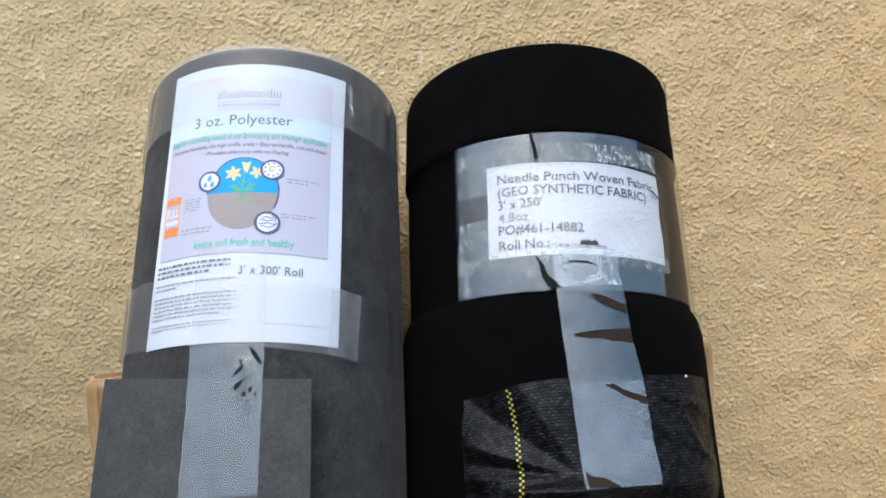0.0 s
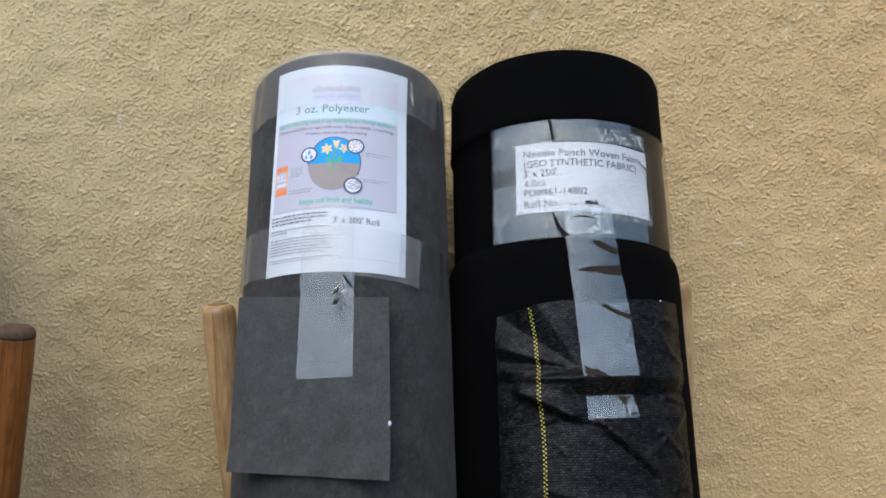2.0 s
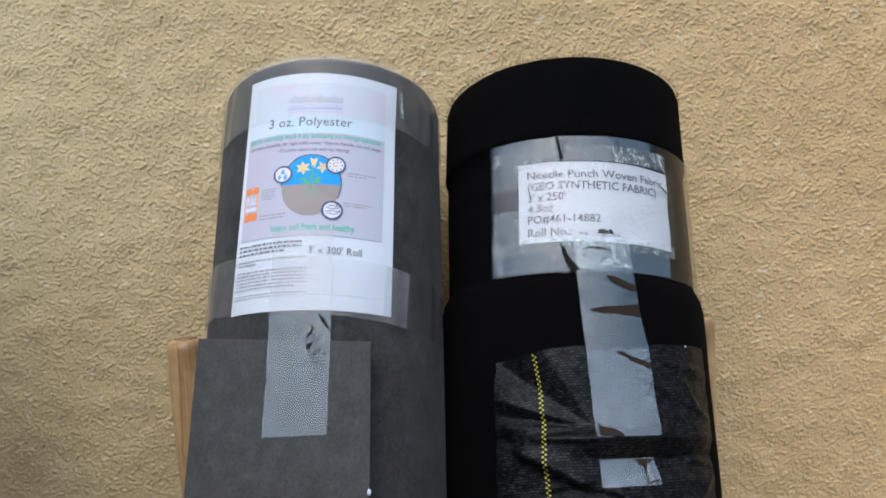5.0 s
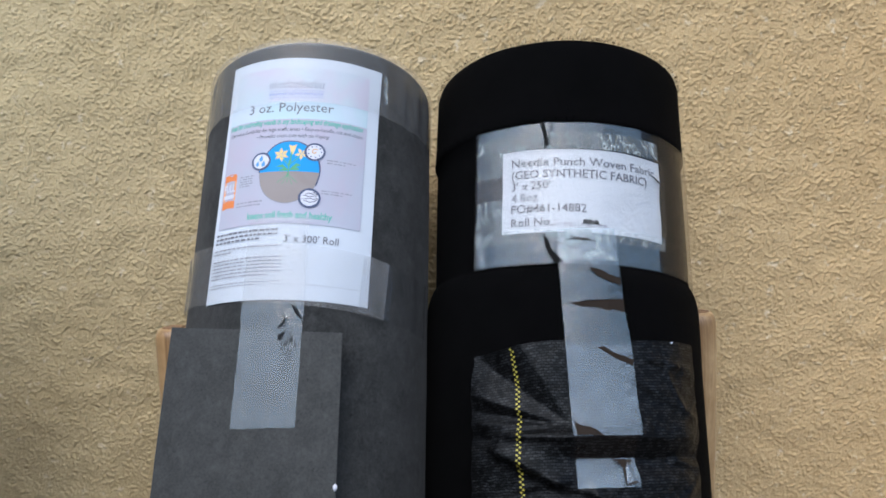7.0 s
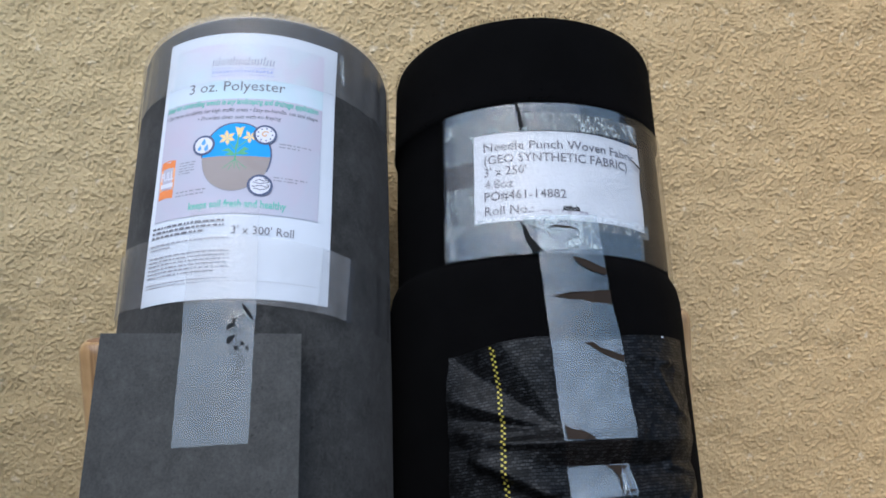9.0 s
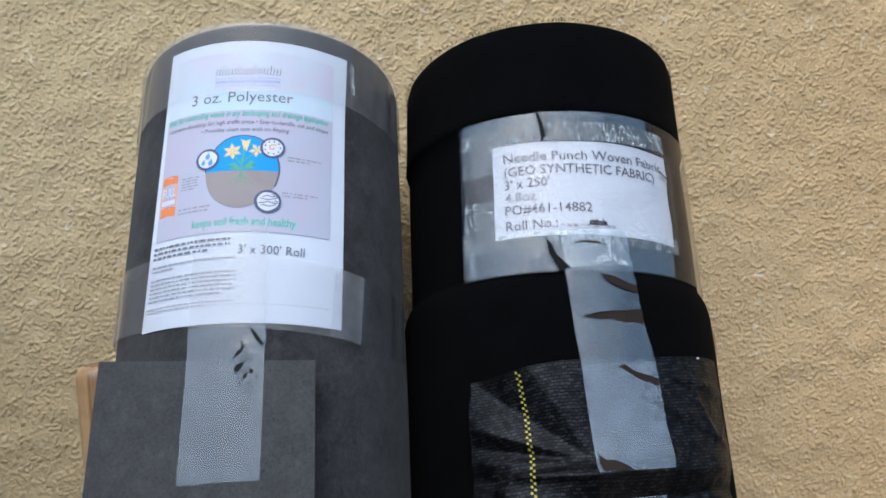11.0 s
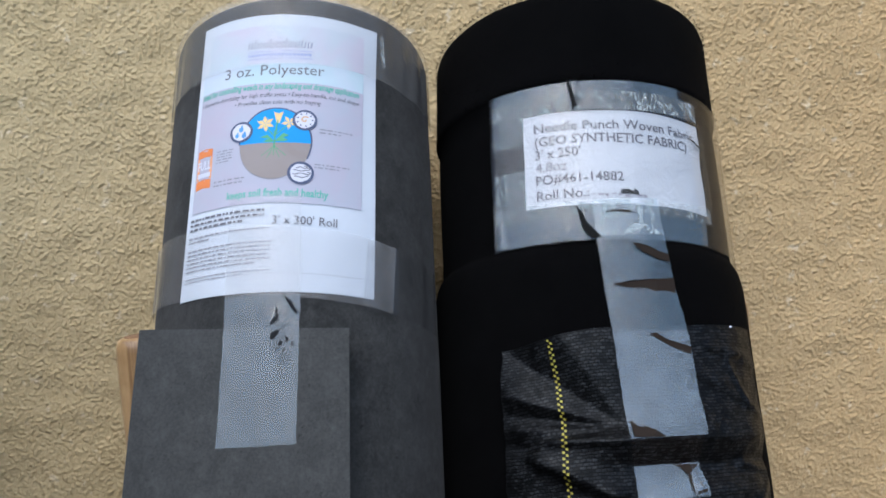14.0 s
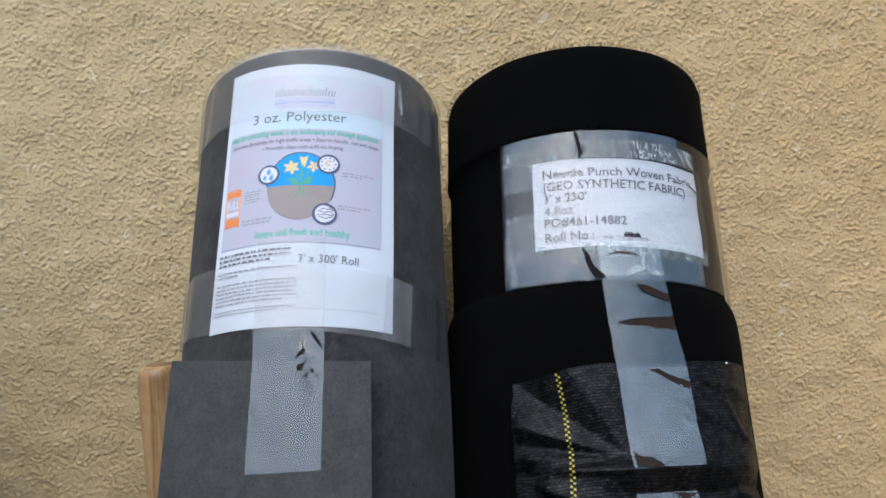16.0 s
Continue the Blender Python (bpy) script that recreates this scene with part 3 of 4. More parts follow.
                x1, y1 = pts[-1]
                pts += [(x1 + 0.0012 * math.sin(0.8 * k), y1 - 0.0012 + 0.0012 * math.cos(0.8 * k)) for k in range(1, 6)]
                add_stroke(bm, w, pts, 0.0009, o5)
            part("badge_wind", bm, INK, label, "", False)
    # the orange guarantee flag
    bm = bmesh.new()
    for q0, q1 in ((0.139, 0.148), (0.170, 0.180)):
        add_polygon(bm, w, [(0.008, q0 + 0.001), (0.0165, q0 - 0.0004), (0.025, q0 + 0.001), (0.025, q1), (0.0165, q1 - 0.0012), (0.008, q1)], o2)
    part("flag_band", bm, ORANGE, label, "", False)
    bm = bmesh.new()
    add_polygon(bm, w, [(0.0078, 0.148), (0.0252, 0.148), (0.0252, 0.170), (0.0078, 0.170)], o2 - 0.0001)
    part("flag_field", bm, material("printed_pale_orange", (0.74, 0.34, 0.15), 0.6), label, "", False)
    part("printed_line", lettering(w, "FULL", 0.0090, 0.1600, 0.0150, 0.0088, o3, 0.03), PRINT_WHITE, label, "", False)
    bm = bmesh.new()
    add_bar(bm, w, 0.0092, 0.0240, 0.1635, 0.1680, o3)
    part("print_bar", bm, PRINT_WHITE, label, "", False)
    rng = random.Random(5)
    for s0, s1, q0, q1, rows, last in ((0.0300, 0.0470, 0.1450, 0.1590, 5, 0.8), (0.0290, 0.0610, 0.1755, 0.1830, 2, 0.9),
                                       (0.1230, 0.1530, 0.1265, 0.1330, 2, 0.7), (0.1200, 0.1510, 0.1630, 0.1690, 2, 0.7)):
        bm = bmesh.new()
        text_lines(bm, w, s0, s1, q0, q1, rows, o2, rng, 0.4, last)
        part("caption_print", bm, INK_MID, label, "", False)
    bm = bmesh.new()
    text_lines(bm, w, 0.0055, 0.0800, 0.2085, 0.2225, 3, o2, rng, 0.46, 0.75)
    part("bold_print", bm, INK, label, "", False)
    bm = bmesh.new()
    text_lines(bm, w, 0.0055, 0.0850, 0.2265, 0.2345, 2, o2, rng, 0.38, 0.3)
    text_lines(bm, w, 0.0055, 0.0870, 0.2390, 0.2620, 6, o2, rng, 0.38, 0.85)
    text_lines(bm, w, 0.0055, 0.0870, 0.2655, 0.2715, 2, o2, rng, 0.34, 0.7)
    add_bar(bm, w, 0.0600, 0.1650, 0.2688, 0.2691, o2)
    part("small_print", bm, INK_MID, label, "", False)

    # the felt sample taped on below, standing a little off the roll at both sides
    g = Wrap(r, l)

    lean = -0.025 / r
    out, along = Vector((math.sin(lean), -math.cos(lean), 0)), Vector((math.cos(lean), math.sin(lean), 0))

    def stiff(a, b):
        d = -0.0905 + 0.1775 * a
        v = 0.3215 + 0.0140 * a + (0.1945 + 0.0020 * a) * b
        bow = 0.0015 * math.sin(3.0 * a + 2.0 * b) + 0.0008 * noise.noise((a * 4, b * 4, 0.7)) + 0.006 * smoothstep(0.8, 1.0, b)
        return out * (r + 0.0022 + bow * (0.3 + abs(a - 0.5))) + along * d + Vector((0, 0, l - v))
    part("fabric_sample", grid_mesh(40, 44, stiff, 0.0014), GREY_SWATCH, roll, "flat charcoal felt sample taped on by its top")
    bm = bmesh.new()
    bmesh.ops.create_icosphere(bm, subdivisions=1, radius=0.0022, matrix=Matrix.Translation(out * (r + 0.0035) + along * 0.0872 + Vector((0, 0, l - 0.474))) @ Matrix.Diagonal((1, 1, 1.5, 1)))
    part("lint_fleck", bm, PRINT_WHITE, roll, "white lint fleck on the sample's edge", False)

    # clear tape
    def folds(s, q):
        """Upright folds where the film stands off the felt at the sides."""
        away = smoothstep(0.095, 0.125, abs(s + 0.004))
        return away * (0.0008 * math.sin(s * 210 + 2.0 * math.sin(q * 17)) + 0.0010 * noise.noise((s * 55, q * 14, 5.0)) - 0.0026)

    part("tape_band", sheet(g, -0.21, 0.21, 0.0050, 0.081, 0.0046, 0.003, 0.0, folds), TAPE_THIN, roll, "clear tape over the sheet's top edge")
    part("tape_crinkle", sheet(Wrap(r, l, 0, 0, -2.0), 0.0905, 0.0950, 0.0330, 0.0690, 0.0052, 0.0025), TAPE_CRINKLED, roll, "crinkled tape edge beside the sheet")
    w2 = Wrap(r, l, 0, 0, 4.5)
    part("tape_band", sheet(w2, -0.19, 0.1265, 0.2405, 0.3025, 0.0048, 0.003, 0.0, folds), TAPE_THIN, roll, "clear tape over the sheet's lower edge")
    part("tape_band", sheet(w2, 0.1265, 0.20, 0.2405, 0.3025, 0.0040, 0.003, 0.0, folds), TAPE_CLEAR, roll, "clear tape running round the roll")
    # extra hazy layer, added to paint in the flap's light highlight
    part("tape_flap", sheet(w2, 0.0945, 0.1245, 0.2410, 0.3018, 0.0046, 0.003, 0.0, lambda s, q: 0.5 * folds(s, q) + 0.0008), TAPE_THIN, roll, "end flap of the clear tape, extra film layer for its highlight")
    # pale reflected streak, put in as a narrow extra film
    part("tape_highlight", sheet(w2, -0.139, -0.124, 0.2420, 0.3000, 0.0046, 0.0025, 0.0, folds), TAPE_THIN, roll, "upright highlight in the clear tape, added as extra film")
    bm = grid_mesh(150, 4, lambda a, b: g(-0.21 + 0.42 * a, -0.0035 + 0.0115 * b, 0.0034 - 0.0035 * (1 - b) ** 2 + 0.0008 * noise.noise((a * 30, b, 3.0))))
    part("film_rim", bm, TAPE_THIN, roll, "film edge turned over the roll's rim")

    def on_tape(u, v, off=0.0):
        """On the strip: round the roll above the sample, then flat on the sample."""
        d = u + 0.025
        a = (d + 0.0905) / 0.1775
        b = (v - 0.3215 - 0.0140 * a) / (0.1945 + 0.0020 * a)
        flat = stiff(a, max(0.0, b)) + out * 0.0012
        flat.z = l - v
        round_it = g(u, v, 0.0050 + 0.0010 * math.exp(-((u + 0.009 - 0.12 * (v - 0.30)) / 0.004) ** 2) * smoothstep(0.35, 0.31, v))
        return round_it.lerp(flat, smoothstep(0.310, 0.328, v)) + out * (off + 0.00025 * noise.noise((u * 70, v * 70, 2.0)))

    def strip_place(a, b):
        v = 0.3020 + (0.4210 - 0.3020) * b
        return on_tape(-0.0410 + (0.0600 + 0.0035 * smoothstep(0.0, 0.25, b)) * a - 0.0015 * b, v)
    part("tape_strip", sheet(Wrap(r, l, -0.0130), -0.0285, 0.0318, 0.2125, 0.3020, 0.0050, 0.0040), TAPE_THIN, roll, "clear upper end of the packing tape strip")
    part("tape_strip", grid_mesh(24, 48, strip_place), TAPE, roll, "hazy packing tape strip with a serrated end")
    bm = bmesh.new()
    for k in range(24):
        u0 = -0.0425 + 0.0635 * k / 24
        bm.faces.new([bm.verts.new(on_tape(u0 + du, v)) for du, v in ((0, 0.4210), (0.0012, 0.4225), (0.0024, 0.4210))][::-1])
    part("tape_teeth", bm, TAPE, roll, "", False)
    # places where the tape has gone clear against the felt: missing sheen painted dark
    bm = bmesh.new()
    for pts in (((0.0014, 0.3136), (0.0046, 0.3208), (0.0034, 0.3250), (-0.0034, 0.3289), (-0.0010, 0.3236), (0.0020, 0.3220), (0.0022, 0.3190), (0.0004, 0.3165)),
                ((0.0067, 0.3028), (0.0120, 0.3077), (0.0186, 0.3173), (0.0190, 0.3201), (0.0108, 0.3115)),
                ((-0.0015, 0.3346), (0.0061, 0.3321), (0.0042, 0.3360), (0.0012, 0.3394), (-0.0018, 0.3401)),
                ((0.0045, 0.3446), (0.0062, 0.3421), (0.0085, 0.3419), (0.0077, 0.3462)),
                ((0.0105, 0.3387), (0.0131, 0.3386), (0.0138, 0.3412), (0.0114, 0.3429)),
                ((0.0085, 0.3490), (0.0105, 0.3485), (0.0100, 0.3510)),
                ((0.0020, 0.3480), (0.0034, 0.3475), (0.0040, 0.3492), (0.0026, 0.3500)),
                ((0.0150, 0.3440), (0.0172, 0.3425), (0.0176, 0.3462), (0.0160, 0.3470))):
        bm.faces.new([bm.verts.new(on_tape(u, v, 0.0006)) for u, v in pts][::-1])
    # weaker sheen on the strip, painted as faint darkening patches
    rng = random.Random(14)
    for u0, v0, ru, rv in ((0.0085, 0.3240, 0.0062, 0.0100), (0.0060, 0.3400, 0.0075, 0.0110), (0.0105, 0.3560, 0.0060, 0.0070), (0.0080, 0.3680, 0.0045, 0.0030),
                           (-0.0385, 0.3700, 0.0018, 0.0090), (-0.0360, 0.3880, 0.0014, 0.0040), (-0.0345, 0.3780, 0.0010, 0.0022)):
        pts, faint = [], bmesh.new()
        for k in range(22):
            a, f = 2 * math.pi * k / 22, rng.uniform(0.55, 1.1)
            pts.append((min(0.0195, u0 + ru * f * math.cos(a)), v0 + rv * f * math.sin(a)))
        faint.faces.new([faint.verts.new(on_tape(u, v, 0.0004)) for u, v in pts])
        part("tape_dim_patch", faint, DIM_PATCH, roll, "faint patch in the tape, weaker sheen painted as darkening", False)
    part("tape_blister", bm, SHEENLESS_SPOT, roll, "dark tape blisters, their missing sheen painted dark", False)
    return roll


grey_roll()

# ---- the black roll with the typed label ----
BLACK_R, BLACK_L = 0.1472, 0.9033
BLACK_AXIS = Vector((0.03866, 0.37275, 0.92713)).normalized()
BLACK_BASE = Vector((0.13321, 0.51901, 0.05516)) 


def black_roll():
    roll = anchor("fabric_roll", BLACK_BASE, *axes(BLACK_AXIS),
                  "black needle punched woven fabric roll, taped, leaning on the wall", "fabric roll", "rolls leaning on the wall")
    r, l = BLACK_R, BLACK_L
    prof = [(0.03, l - 0.004), (r * 0.6, l - 0.003), (r - 0.014, l - 0.001), (r - 0.006, l), (r - 0.001, l - 0.004), (r + 0.001, l - 0.012)]
    prof += [(r + 0.0012, l - v) for v in (0.03, 0.05, 0.07, 0.09)] + [(r + 0.0016, l - 0.0965), (r + 0.0002, l - 0.0995), (r - 0.0022, l - 0.101)]
    prof += [(r - 0.0022, l - v) for v in (0.13, 0.16, 0.19, 0.22, 0.25)] + [(r - 0.0022, l - 0.252), (r + 0.0008, l - 0.2545), (r + 0.0042, l - 0.262), (r + 0.0066, l - 0.275)]
    prof += [(r + 0.0076, l - 0.30 - 0.03 * k) for k in range(19)] + [(r + 0.0076, 0.03), (r + 0.004, 0.010), (r - 0.002, 0.0045), (0.03, 0.0045)]
    part("fabric_body", turned(prof, 128, 0.0022, 9), BLACK_FELT, roll)
    bm = bmesh.new()
    rng = random.Random(31)
    for k in range(2600):
        a = rng.uniform(-2.0, 2.0)
        v = rng.choice((rng.uniform(-0.002, 0.010), rng.uniform(0.0, 0.098), rng.uniform(0.094, 0.100), rng.uniform(0.256, 0.34)))
        rr = r + (0.0005 if v < 0.1 else 0.0050)
        base = Vector((rr * math.sin(a), -rr * math.cos(a), l - max(v, 0.002)))
        dirn = Vector((math.sin(a) + rng.uniform(-0.9, 0.9), -math.cos(a) + rng.uniform(-0.9, 0.9), rng.uniform(-0.6, 0.9) + (0.8 if v < 0.01 else 0)))
        tip = base + dirn.normalized() * rng.uniform(0.0015, 0.0042)
        side = Vector((math.cos(a), math.sin(a), rng.uniform(-0.5, 0.5))) * 0.00035
        bm.faces.new([bm.verts.new(p) for p in (base - side, base + side, tip)])
    tagged(part("felt_fuzz", bm, BLACK_FELT, roll, "loose black felt fibres", False), kind="stuff")
    core = turned([(0.028, l + 0.001), (0.034, l + 0.002), (0.034, l - 0.05), (0.028, l - 0.05)], 32)
    part("cardboard_core", core, CARDBOARD, roll, "brown cardboard tube core")

    w = Wrap(r, l, -0.0783, 0.1284, 0.9)
    wide, high = 0.1765, 0.0895

    def ruffle(s, q):
        return 0.0007 * math.sin(s * 70 + q * 40) * math.sin(q * 90 + 1) + 0.0010 * math.exp(-((q - 0.02 - 0.05 * (s - 0.15)) / 0.004) ** 2) * smoothstep(0.11, 0.16, s)
    w.lift = ruffle
    label = part("paper_label", sheet(w, 0, wide, 0, high, 0.0006, 0.0035, 0.0004), LABEL_PAPER, roll, "white typed paper label under crinkled clear tape")
    for words, q, wd in (("Needle Punch Woven Fabric", 0.0183, 0.1570), ("(GEO SYNTHETIC FABRIC)", 0.0313, 0.1455), ("3' x 250'", 0.0438, 0.0403),
                         ("4.8oz", 0.0563, 0.0280), ("PO#461-14882", 0.0684, 0.0765), ("Roll No.:", 0.0828, 0.0455)):
        part("printed_line", lettering(w, words, 0.0105, q, wd, 0.0092, 0.0013, 0.012), INK_MID if words == "4.8oz" else INK_TYPED, label, "", False)
    bm = bmesh.new()
    rng = random.Random(3)
    for k in range(9):
        s0 = 0.083 + 0.0017 * k
        add_polygon(bm, w, [(s0, 0.0790), (s0 + 0.001, 0.0765 - rng.uniform(0, 0.003)), (s0 + 0.003, 0.0780), (s0 + 0.0032, 0.0805), (s0 + 0.0005, 0.0808)], 0.0014)
    part("blotted_print", bm, INK_AND_CREASE_BLACK, label, "", False)
    # shade of a small fold, painted as a black sliver
    bm = bmesh.new()
    add_polygon(bm, w, [(0.1590, 0.0170), (0.1640, 0.0188), (0.1752, 0.0238), (0.1765, 0.0262), (0.1715, 0.0246), (0.1640, 0.0204)], 0.0034)
    part("paper_crease", bm, INK_AND_CREASE_BLACK, label, "fold at the label's edge, its shade painted black", False)
    bm = bmesh.new()
    for k in range(9):
        add_bar(bm, w, 0.058 + 0.0058 * k, 0.061 + 0.0058 * k + 0.0015 * (k % 2), 0.0800, 0.0810 + 0.0012 * (k % 3), 0.0013)
    part("smeared_print", bm, INK_PALE, label, "", False)

    g = Wrap(r, l)

    # the woven sample, creased where the tape pulls it
    # height, per metre from the pulled point, of the fan of folds at each angle (0: level, 90: up)
    FAN = ((-180, 0.0), (-30, 0.0), (-14, 0.015), (-6, -0.06), (1, 0.045), (9, -0.03), (18, 0.08), (37, -0.062), (60, 0.08), (88, 0.0), (180, 0.0))

    def fan(s, q):
        dx, dy = -(s + 0.0115), -(q - 0.4095)
        rho, phi = math.hypot(dx, dy), math.degrees(math.atan2(dy, dx))
        for (a0, h0), (a1, h1) in zip(FAN, FAN[1:]):
            if phi <= a1:
                t = (phi - a0) / (a1 - a0)
                return (h0 + (h1 - h0) * t) * min(rho, 0.11) * smoothstep(0.0, 0.02, rho)
        return 0.0

    def ledge(s, q):
        """The cloth sags in a fold that hangs over a dark tuck."""
        f = smoothstep(-0.035, 0.0, s)
        d, deep, amp = q - 0.4175 + 0.003 * smoothstep(0.05, 0.115, s), 0.0175, 0.0095 * f
        if d < 0:
            return 0.50 * amp * smoothstep(-0.040, 0.0, d)
        if d < deep:
            return amp * (0.50 - 1.35 * d / deep)
        return -0.85 * amp * smoothstep(deep + 0.022, deep, d)

    rng = random.Random(21)
    CRINKLES = ()
    for k in range(26):
        s0, q0, a = rng.uniform(-0.10, 0.11), rng.uniform(0.44, 0.60), rng.uniform(-0.7, 0.7) + (0.9 if k % 4 == 0 else 0.0)
        if k % 5 == 0:
            s0, q0 = rng.uniform(0.04, 0.11), rng.uniform(0.34, 0.41)
        ln = rng.uniform(0.015, 0.05)
        CRINKLES += (((s0, q0, s0 + ln * math.cos(a), q0 + ln * math.sin(a)), rng.uniform(0.0008, 0.0022), rng.uniform(0.0035, 0.006)),)

    def crumple(s, q):
        z = 0.0034 + fan(s, q) + ledge(s, q) + 0.008 * smoothstep(0.470, 0.424, q) * smoothstep(0.405, 0.421, q) * smoothstep(-0.09, -0.05, s) * smoothstep(0.02, -0.02, s)
        for (s0, q0, s1, q1), amp, width in (((-0.080, 0.430, -0.018, 0.462), 0.0075, 0.010),
                                             ((0.000, 0.462, 0.060, 0.520), 0.0060, 0.009), ((0.060, 0.520, 0.070, 0.600), 0.0035, 0.008),
                                             ((0.120, 0.445, 0.050, 0.500), 0.0030, 0.007), ((0.055, 0.560, 0.125, 0.552), 0.0030, 0.006),
                                             ((-0.120, 0.530, -0.085, 0.600), 0.0035, 0.008), ((-0.05, 0.535, 0.03, 0.57), 0.0020, 0.010),
                                             ((0.03, 0.36, 0.115, 0.40), 0.0016, 0.008), ((0.05, 0.345, 0.12, 0.352), 0.0016, 0.006),
                                             ((0.080, 0.436, 0.121, 0.443), 0.0045, 0.007), ((-0.098, 0.4165, -0.008, 0.4200), 0.0045, 0.008)) + CRINKLES:
            dx, dy = s1 - s0, q1 - q0
            ll = dx * dx + dy * dy
            t = ((s - s0) * dx + (q - q0) * dy) / ll
            d = ((s - s0) * dy - (q - q0) * dx) / math.sqrt(ll)
            f = smoothstep(-0.08, 0.12, t) * smoothstep(1.12, 0.85, t)
            if f:
                x = d / width
                z += amp * f * (math.exp(-x * x) if x > 0 else math.exp(-(x * 2.6) ** 2))
        z += 0.0012 * noise.noise((s * 26, q * 26, 1.3)) + 0.0006 * noise.noise((s * 80, q * 80, 4.1))
        edge = smoothstep(0.124, 0.085, s) * smoothstep(-0.112, -0.080, s)
        return z * (0.30 + 0.70 * edge) + 0.0010

    def top_edge(s):
        return 0.3425 - 0.012 * smoothstep(-0.105, -0.02, s) - 0.006 * smoothstep(0.0, 0.10, s)

    def place(a, b):
        s = -0.1030 + 0.2205 * a + 0.003 * b * (1 - a) + 0.0006 * math.sin(b * 60) * (1 - a)
        q = top_edge(s) + (0.62 - top_edge(s)) * b
        return g(s, q, 0.0120 + crumple(s, q))
    sample = part("woven_sample", grid_mesh(150, 165, place), WOVEN, roll, "glossy black woven plastic sample, creased")
    bm = bmesh.new()
    q = 0.338
    while q < 0.615:
        for side in (-1, 1):
            s = -0.0628 + 0.0088 * min(1.0, (q - 0.325) / 0.09) + 0.0017 * smoothstep(0.44, 0.50, q) - 0.002 * smoothstep(0.50, 0.60, q) + side * 0.0011
            q1 = q + (0.0022 if side > 0 else 0.0)
            pts = [(s - 0.0008, q1), (s + 0.0008, q1 + 0.0003), (s + 0.0008, q1 + 0.0020), (s - 0.0008, q1 + 0.0017)]
            vs = [bm.verts.new(g(a, b, 0.0126 + crumple(a, b))) for a, b in pts]
            bm.faces.new(vs[::-1])
        q += 0.0046
    yarn = part("yellow_yarn", bm, YELLOW, sample, "yellow woven marker thread", False)

    # clear film round the waist, hazy at the front where it is doubled
    part("tape_band", sheet(g, -0.112, 0.240, 0.1005, 0.2525, 0.0026, 0.006), TAPE_CLEAR, roll, "clear tape band round the roll")

    def puckers(s, q):
        z = 0.0030 * math.exp(-((s + 0.030 + 0.10 * (q - 0.11)) / 0.0030) ** 2) * (smoothstep(0.132, 0.118, q) + smoothstep(0.232, 0.245, q))
        z += 0.0035 * math.exp(-((s + 0.106 - 0.10 * (q - 0.22)) / 0.0035) ** 2) * smoothstep(0.20, 0.25, q)
        return z
    part("tape_front", sheet(g, -0.1060, 0.070, 0.1015, 0.1120, 0.0046, 0.003, 0.0, puckers), TAPE, roll, "hazy upper edge of the clear tape")
    for s0, s1, q0, q1 in ((-0.1075, 0.092, 0.1120, 0.1305), (-0.1075, -0.0765, 0.1305, 0.1560), (-0.1075, -0.0765, 0.1810, 0.2160), (-0.1075, 0.097, 0.2160, 0.2300)):
        part("tape_crinkle", sheet(g, s0, s1, q0, q1, 0.0046, 0.0025, 0.0, puckers), TAPE_CRINKLED, roll, "crinkled clear tape round the label")
    # glossy highlight along the tape's end, put in as extra film
    part("tape_highlight", sheet(g, -0.1108, -0.1072, 0.2080, 0.2500, 0.0042, 0.0012, 0.0, lambda s, q: 0.0012 * math.sin(math.pi * (s + 0.1108) / 0.0036)), TAPE_THIN, roll, "bright upright highlight at the tape's end, added as extra film")
    part("tape_front", sheet(g, -0.1065, -0.0765, 0.1560, 0.1810, 0.0046, 0.003, 0.0, puckers), TAPE_THIN, roll, "hazy clear tape beside the label")
    part("tape_front", sheet(g, -0.0765, 0.1010, 0.1305, 0.2160, 0.0046, 0.005), TAPE_CLEAR, roll, "clear tape over the label")
    part("tape_front", sheet(g, -0.1075, 0.087, 0.2300, 0.2520, 0.0046, 0.003, 0.0, puckers), TAPE, roll, "hazy lower edge of the clear tape")

    t = Wrap(r, l, -0.0023, 0, -3.1)

    def dents(s, q):
        u, v = t.u0 + s * t.c - q * t.s, s * t.s + q * t.c
        base = 0.0064 + 0.0036 * smoothstep(0.236, 0.275, q)
        if q > 0.28:
            taut = sum(crumple(u + du, v + dv) for du, dv in ((0, 0), (0.008, 0.004), (-0.008, -0.004), (0.003, 0.010), (-0.003, -0.010))) / 5 + 0.0018
            base += (0.0128 + max(taut, crumple(u, v) + 0.0007) - base) * smoothstep(0.280, 0.345, q)
        return base + 0.0004 * noise.noise((s * 60, q * 60, 0.0))

    part("tape_strip", sheet(t, -0.0325, 0.0240, 0.2165, 0.3340, 0.0, 0.0016, 0.0, dents), TAPE, roll, "hazy packing tape strip with dark dents")
    part("tape_strip", sheet(t, -0.0325, 0.0240, 0.3340, 0.4165, 0.0, 0.0016, 0.0, dents), TAPE_BRIGHT, roll, "lower part of the packing tape strip, glare painted in as haze")

    part("tape_crinkle", sheet(t, -0.0320, 0.0235, 0.2170, 0.2500, 0.0010, 0.0020, 0.0, dents), TAPE_CRINKLED, roll, "crinkled end of the packing tape strip")

